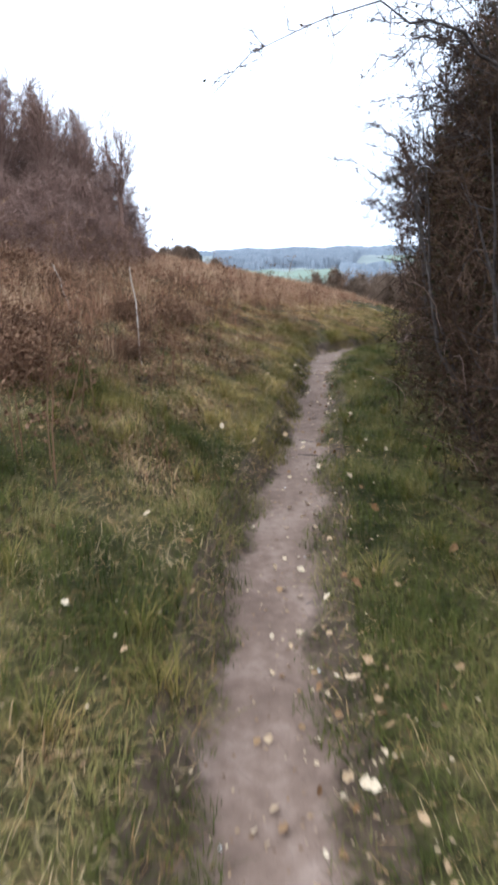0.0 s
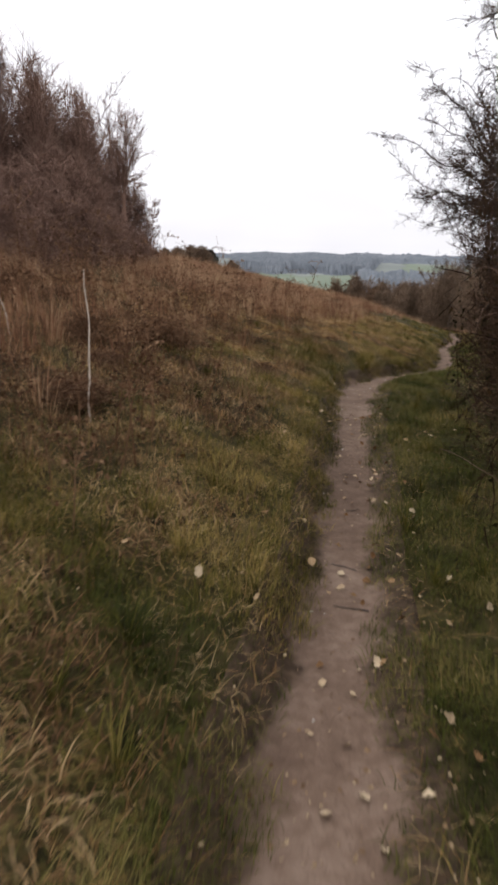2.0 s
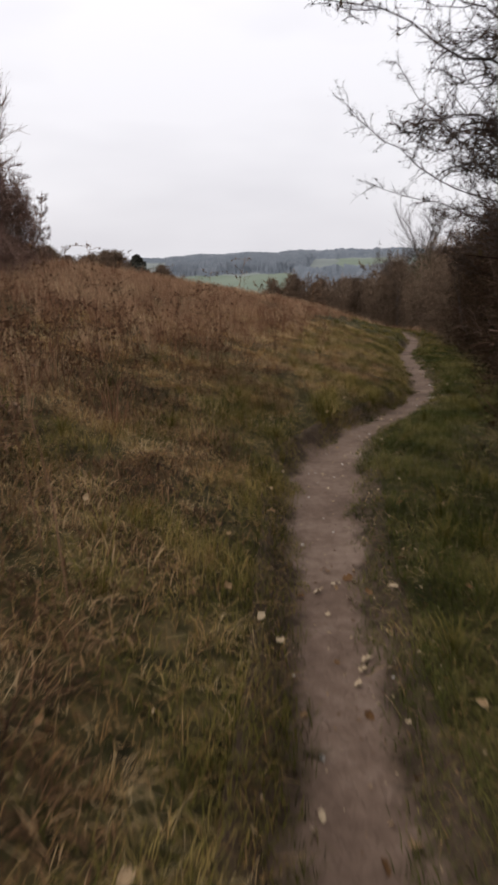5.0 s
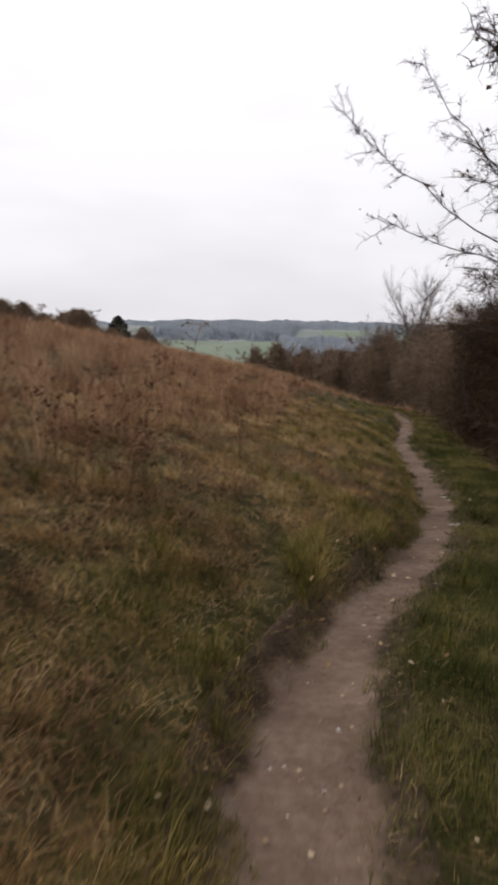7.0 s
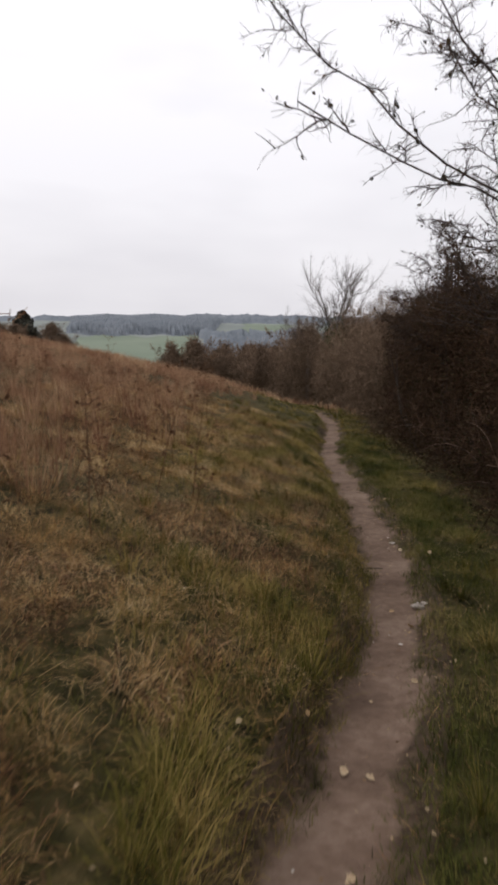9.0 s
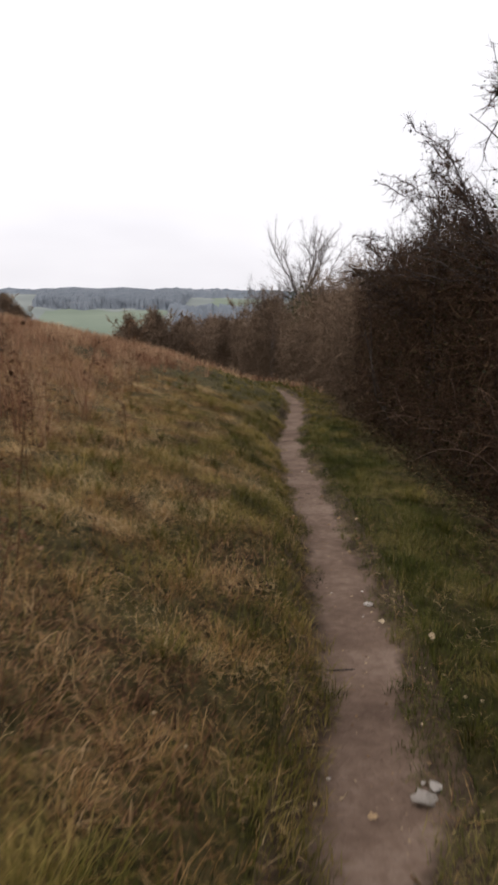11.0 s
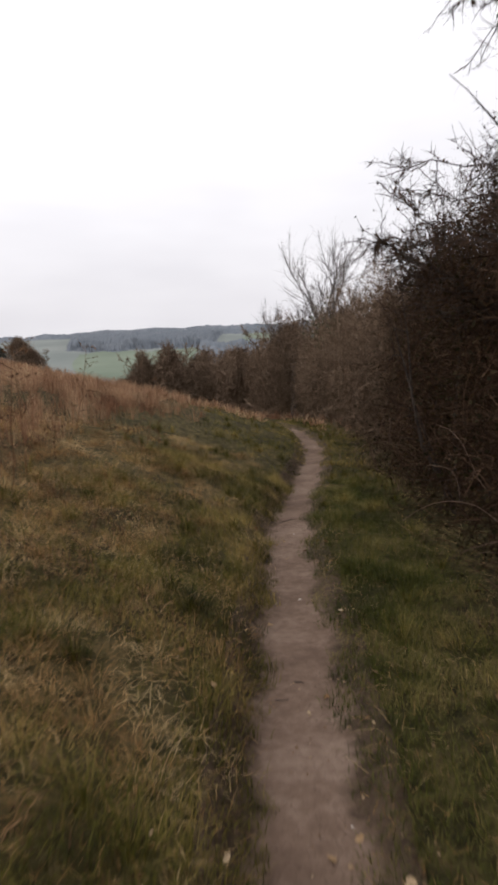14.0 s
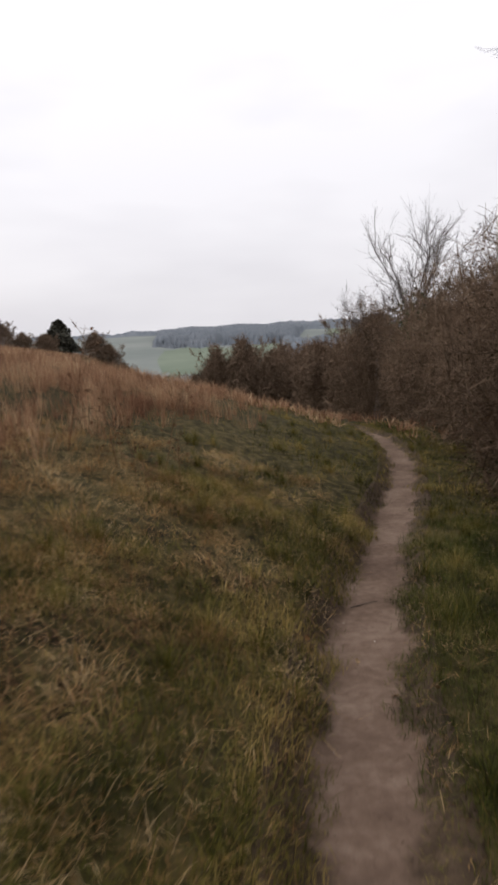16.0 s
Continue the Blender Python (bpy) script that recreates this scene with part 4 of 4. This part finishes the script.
def evergreen(x, y, height, width):
    r = np.random.default_rng(3)
    base = new("evergreen_tree")
    base.matrix_basis = pose(x, y, ground_z(x, y))
    trunk = arcs(r, np.array([[0, 0, -0.1]]), np.array([[0, 0, 1.0]]), np.array([height * 0.9]), 6, 0.02, 0)
    v, f = tubes(trunk, np.linspace(0.12, 0.03, 6)[None, :], 7)
    part("trunk", mesh_of("trunk", v, f, M_BARK, flat=False), base)
    n = 6000
    h = r.random(n)
    a = r.uniform(0, 2 * np.pi, n)
    rad = width * 0.5 * (1 - h) ** 0.55 * (0.8 + 0.25 * np.sin(a * 3 + h * 9)) * np.sqrt(r.random(n))
    p = np.stack([rad * np.cos(a), rad * np.sin(a), 0.1 + h * height], 1)
    v, f = small_leaves(r, p, r.uniform(0.12, 0.3, n))
    tagged(part("crown", mesh_of("crown", v, f, M_CONE), base, "dense dark evergreen foliage"), kind="stuff")
    tagged(base, "small dark evergreen tree on the hill crest", "tree")


evergreen(-4.9, 67, 2.15, 2.9)


# ---- far side of the valley ----
def draped(name, b0, b1, r0, r1, lift, rough, mat, label, category, nb=70, nr=26, seed=1.0):
    """A field or wood lying over the far slope, between two bearings and two distances, with an uneven border."""
    u, v = np.linspace(0, 1, nb)[None, :], np.linspace(0, 1, nr)[:, None]
    b = np.radians(b0 + (b1 - b0) * u + 0.25 * np.sin(v * 7 + seed))
    r = r0 + (r1 - r0) * v + 18 * np.sin(b * 60 + seed) + 10 * np.sin(b * 150 + 2 * seed)
    x, y = r * np.sin(b), r * np.cos(b)
    z = terrain(x, y) + lift
    if rough:
        rr = np.random.default_rng(int(seed * 10))
        border = np.minimum(np.minimum(u, 1 - u) * (b1 - b0) / 0.5, np.minimum(v, 1 - v) * (r1 - r0) / 80) + 0 * x
        z = terrain(x, y) - 1 + (lift + 1 + rough * rr.random(z.shape) + 2 * np.sin(b * 90 + r * 0.02)) * smooth(border + rr.normal(0, 0.12, z.shape), 0, 1)
    ob = new(name, mesh_of(name, np.stack([x, y, z], -1).reshape(-1, 3), grid_faces(nr, nb), mat, flat=not rough))
    return tagged(ob, label, category, kind="structure")


# no haze in the air here: the draped colours carry it
draped("meadow", -62, 62, 165, 1390, 0.25, 0, M_HAZY_PASTURE, "pale winter grassland across the valley, haze in its colour", "meadow", 160, 60, seed=9)
draped("field", -2.2, 7.6, 430, 730, 0.6, 0, M_HAZY_FIELD, "green arable field across the valley, greyed for haze", "field", seed=1)
draped("pasture", -24, -1.2, 400, 1250, 0.5, 0, M_HAZY_PASTURE, "pale green pasture on the far slope, haze in its colour", "field", seed=2)
draped("pasture", 11.5, 15.5, 800, 1100, 0.8, 0, M_HAZY_FIELD, "green meadow among the far woods, greyed for haze", "field", seed=3)
draped("woodland", -2.8, 9.6, 735, 1420, 7, 3.5, M_HAZY_WOOD, "leafless wood along the far ridge, coloured blue-grey for haze", "woodland", 220, 50, seed=4)
draped("woodland", 8.0, 40, 480, 790, 5, 5, M_HAZY_WOOD, "leafless wood along the far ridge, coloured blue-grey for haze", "woodland", 200, 20, seed=5)
draped("woodland", 8.0, 42, 1120, 1450, 6, 6, M_HAZY_WOOD, "leafless wood along the far ridge, coloured blue-grey for haze", "woodland", 200, 20, seed=6)
draped("woodland", -40, -2.0, 1260, 1430, 4, 4, M_HAZY_WOOD, "leafless wood along the far ridge, coloured blue-grey for haze", "woodland", 200, 14, seed=7)
draped("valley_wood", 7.5, 42, 250, 470, 3, 5, M_HAZY_WOOD, "leafless trees in the valley bottom, coloured blue-grey for haze", "woodland", 200, 20, seed=8)


def block(x0, x1, y0, y1, z0, z1):
    v = [(x, y, z) for z in (z0, z1) for y in (y0, y1) for x in (x0, x1)]
    return v, [(0, 2, 3, 1), (4, 5, 7, 6), (0, 1, 5, 4), (1, 3, 7, 5), (3, 2, 6, 7), (2, 0, 4, 6)]


def farmhouse(x, y):
    base = new("white_house")
    base.matrix_basis = pose(x, y, ground_z(x, y) + 3.5, 0, 0, -10)
    v, f = block(-4, 4, -3, 3, -4, 4.2)
    part("wall", mesh_of("wall", v, np.array(f), M_PLASTER), base)
    v = [(-4.4, -3.4, 4.1), (4.4, -3.4, 4.1), (4.4, 0, 6.6), (-4.4, 0, 6.6), (-4.4, 3.4, 4.1), (4.4, 3.4, 4.1)]
    part("roof", mesh_of("roof", v, [np.array([(0, 1, 2, 3), (3, 2, 5, 4), (0, 4, 5, 1)]), np.array([(0, 3, 4), (1, 5, 2)])], M_SLATE), base, "grey slate roof")
    v, f = block(-0.5, 0.5, -3.08, -2.9, 0, 1.2)
    me = mesh_of("window", v, np.array(f), M_PANE)
    for wx in (-2.2, 0.4, 2.6):
        part("window", me, base).location = (wx, 0, 1.6)
    tagged(base, "small white house among trees across the valley", "house")


farmhouse(400 * math.sin(radians(14.86)), 400 * math.cos(radians(14.86)))


# ---- dead stalks, leaves, stones ----
def stalk(name, foot, tip, radius, mat, label):
    r = np.random.default_rng(int(abs(foot[0] * 100)) + 1)
    foot, tip = Vector(foot), Vector(tip)
    base = new(name)
    foot.z = ground_z(foot.x, foot.y)
    base.matrix_basis = Matrix.Translation(foot)
    k = np.linspace(0, 1, 9)[:, None]
    line = np.array(tip - foot)[None, :] * k + r.normal(0, 0.008, (9, 3)) + np.array([[0.02, 0, 0]]) * np.sin(k * 3.1)
    line[0] = (0, 0, -0.03)
    v, f = tubes(line[None], np.linspace(radius, radius * 0.45, 9)[None], 6)
    part("stem", mesh_of("stem", v, f, mat, flat=False), base)
    return tagged(base, label, "dead stem")


stalk("dead_stalk", (-0.95, 6.05, 0), (-1.13, 6.67, 1.32), 0.007, M_PALE, "pale bleached dead stalk leaning on the bank")
stalk("dead_stalk", (-0.05, 7.9, 0), (-0.33, 8.44, 1.5), 0.004, M_WEED, "thin dark dead stem standing above the grass")
stalk("dead_stalk", (-0.15, 8.0, 0), (-0.38, 8.42, 1.58), 0.003, M_WEED, "thin dark dead stem standing above the grass")
stalk("dead_stalk", (-0.75, 7.0, 0), (-0.70, 7.1, 1.2), 0.004, M_WEED, "thin dark dead stem standing above the grass")
stalk("dead_stalk", (-1.9, 7.4, 0), (-2.15, 7.7, 1.35), 0.006, M_PALE, "pale bleached dead stalk leaning on the bank")


def weeds():
    """Dead weeds with side sprays and withered heads, on the slope."""
    def one(seed, h):
        r = np.random.default_rng(seed)
        base = new("dead_weed")
        stem = arcs(r, np.array([[0, 0, -0.03]]), np.array([[0.1, 0.05, 1.0]]), np.array([h]), 8, 0.05, 0.05)
        v, f = tubes(stem, np.linspace(0.004, 0.0016, 8)[None], 5)
        part("stem", mesh_of("stem", v, f, M_WEED, flat=False), base)
        n = 16
        p, t = along(r, stem, n, 0.25, 1.0)
        w = r.normal(size=(n, 3)) * np.array([1, 1, 0.3]) + np.array([0, 0, 0.6])
        side = arcs(r, p, w, r.uniform(0.08, 0.22, n), 5, 0.15, 0.2)
        v, f = tubes(side, np.linspace(0.0022, 0.001, 5)[None, :].repeat(n, 0), 3)
        tagged(part("spray", mesh_of("spray", v, f, M_WEED), base), kind="stuff")
        m = 70
        p, _ = along(r, side, m, 0.5, 1.0)
        v, f = small_leaves(r, p, r.uniform(0.01, 0.03, m))
        tagged(part("foliage", mesh_of("foliage", v, f, M_WEED), base, "curled brown withered leaves"), kind="stuff")
        return tagged(base, "dead brown weed with withered leaves", "weed", "dead weeds on the slope")
    kinds = [one(s, h) for s, h in ((1, 0.55), (2, 0.75), (3, 0.95), (4, 0.45))]
    r = np.random.default_rng(21)
    placed = set()
    for i in range(230):
        y = r.uniform(3.0, 13.0) if i < 170 else r.uniform(10, 24)
        d = -(1.0 + abs(r.normal(0, 1.6))) - (0.5 if y > 9 else 0)
        x = float(path_x(y)) + d
        k = int(r.integers(0, 4))
        s = r.uniform(0.7, 1.25)
        m = pose(x, y, ground_z(x, y), r.normal(0, 9), r.normal(0, 9), r.uniform(0, 360)) @ Matrix.Scale(s, 4)
        if k in placed:
            copy_thing(kinds[k], m)
        else:
            placed.add(k)
            kinds[k].matrix_basis = pose(x, y, ground_z(x, y))


weeds()


def leaf_mesh(seed):
    """A curled broad leaf with a midrib fold and a stalk."""
    r = np.random.default_rng(seed)
    n = 7
    t = np.linspace(0, 1, n)
    w = 0.36 * np.sin(np.pi * t ** 0.8) ** 0.8 * (1 + 0.12 * np.sin(t * 21 + seed) + 0.16 * r.normal(size=n))
    curl = r.uniform(0.2, 1.1)
    rows = []
    for i in range(n):
        z = curl * (t[i] - 0.5) ** 2
        fold = r.uniform(0.1, 0.7)
        rows += [(t[i] - 0.5, -w[i], z + w[i] * fold), (t[i] - 0.5, 0, z), (t[i] - 0.5, w[i], z + w[i] * fold * r.uniform(0.3, 1.5))]
    f = [tuple(q) for q in grid_faces(n, 3)]
    k = len(rows)
    rows += [(-0.5, -0.012, curl * 0.25), (-0.5, 0.012, curl * 0.25), (-0.78, 0.01, curl * 0.3), (-0.78, -0.01, curl * 0.3)]
    f.append((k, k + 1, k + 2, k + 3))
    return mesh_of("fallen_leaf", rows, np.array(f), M_LEAF, flat=False)


def leaves():
    kinds = [leaf_mesh(s) for s in range(8)]
    r = np.random.default_rng(4)
    for i in range(300):
        if i < 230:
            y = 0.9 + 8.0 * r.random() ** 1.4
            d = r.normal(0.14, 0.15) if r.random() < 0.62 else r.uniform(-1.5, 1.1)
        else:
            y, d = r.uniform(8, 22), r.normal(0.0, 0.45)
        x = float(path_x(y)) + d
        on = abs(d) < float(path_half(y))
        z = float(path_z(y)) - 0.006 if on else ground_z(x, y) + r.uniform(0.03, 0.08)
        near = y < 4.5 and d > 0.2 and r.random() < 0.35
        ob = new("fallen_leaf", kinds[int(r.integers(0, 8))])
        s = r.uniform(0.021, 0.046) * (1.5 if near else 1.25 if r.random() < 0.12 else 1)
        ob.matrix_basis = pose(x, y, z + 0.1 * s, r.normal(0, 26), r.normal(0, 26), r.uniform(0, 360)) @ Matrix.Scale(s, 4)
        tagged(ob, "curled pale brown fallen leaf on the footpath" if on else "curled pale brown fallen leaf in the grass", "leaf", "fallen leaves")


leaves()


def stone(x, y, size, seed, label):
    r = np.random.default_rng(seed)
    bm = bmesh.new()
    bmesh.ops.create_icosphere(bm, subdivisions=2, radius=0.5)
    for v in bm.verts:
        v.co *= 1 + 0.55 * noise.noise(v.co * 3 + Vector((seed, 0, 0))) + r.normal(0, 0.03)
        v.co.z *= 0.34
        v.co.x *= 1.25
    me = bpy.data.meshes.new("stone")
    bm.to_mesh(me)
    bm.free()
    me.materials.append(M_STONE)
    ob = new("stone", me)
    z = float(path_z(y)) - 0.012 if abs(x - float(path_x(y))) < float(path_half(y)) else ground_z(x, y)
    ob.matrix_basis = pose(x, y, z + size * 0.12, r.normal(0, 8), r.normal(0, 8), r.uniform(0, 360)) @ Matrix.Scale(size, 4)
    tagged(ob, label, "stone", "stones on the path")


stone(3.40, 14.2, 0.07, 1, "pale chalky stone on the footpath edge")
stone(3.46, 14.24, 0.045, 2, "pale chalky stone on the footpath edge")
stone(3.94, 15.8, 0.05, 3, "pale chalky stone on the footpath edge")
rs = np.random.default_rng(8)
for i in range(40):
    sy = rs.uniform(1, 22)
    stone(float(path_x(sy)) + rs.uniform(-0.2, 0.2), sy, rs.uniform(0.008, 0.02), 10 + i, "small pebble bedded in the footpath")


def twig_on_path(x, y, turn, length, seed):
    r = np.random.default_rng(seed)
    ob_line = arcs(r, np.array([[0, 0, 0.0]]), np.array([[1.0, 0, 0]]), np.array([length]), 7, 0.12, 0)
    ob_line[:, :, 2] = np.abs(ob_line[:, :, 2]) * 0.2
    v, f = tubes(ob_line, np.linspace(0.005, 0.002, 7)[None], 5)
    ob = new("fallen_twig", mesh_of("fallen_twig", v, f, M_BARK, flat=False))
    ob.matrix_basis = pose(x, y, float(path_z(y)) - 0.012, 0, 0, turn)
    tagged(ob, "dark broken twig lying on the footpath", "twig", "fallen twigs")


for i, (x, y, a, l) in enumerate([(0.55, 4.9, 160, 0.16), (0.60, 6.13, 20, 0.10), (0.66, 6.87, 5, 0.10), (0.25, 2.6, 30, 0.12), (0.55, 5.3, 150, 0.14), (4.42, 18.45, 10, 0.06), (4.74, 19.8, 130, 0.16), (3.55, 15.1, 170, 0.2), (5.35, 22.0, 20, 0.2), (4.55, 18.6, -30, 0.05)]):
    twig_on_path(x, y, a, l, 50 + i)


def litter():
    """Leaf scraps too small and many to tell apart."""
    r = np.random.default_rng(77)
    n = 3600
    y = 0.6 + 18 * r.random(n) ** 2.2
    d = np.where(r.random(n) < 0.55, r.normal(0.2, 0.22, n), r.uniform(-2.2, 1.3, n))
    x = path_x(y) + d
    z = np.where(on_path(x, y), path_z(y) - 0.008, surface(x, y) + r.uniform(0.01, 0.06, n))
    v, f = small_leaves(r, np.stack([x, y, z], 1), r.uniform(0.007, 0.026, n))
    v[:, 2] = np.repeat(z, 4) + (v[:, 2] - np.repeat(z, 4)) * 0.35
    stuff("leaf_litter", mesh_of("leaf_litter", v, f, M_LITTER), "scraps of pale fallen leaves on path and grass", "leaves")


litter()
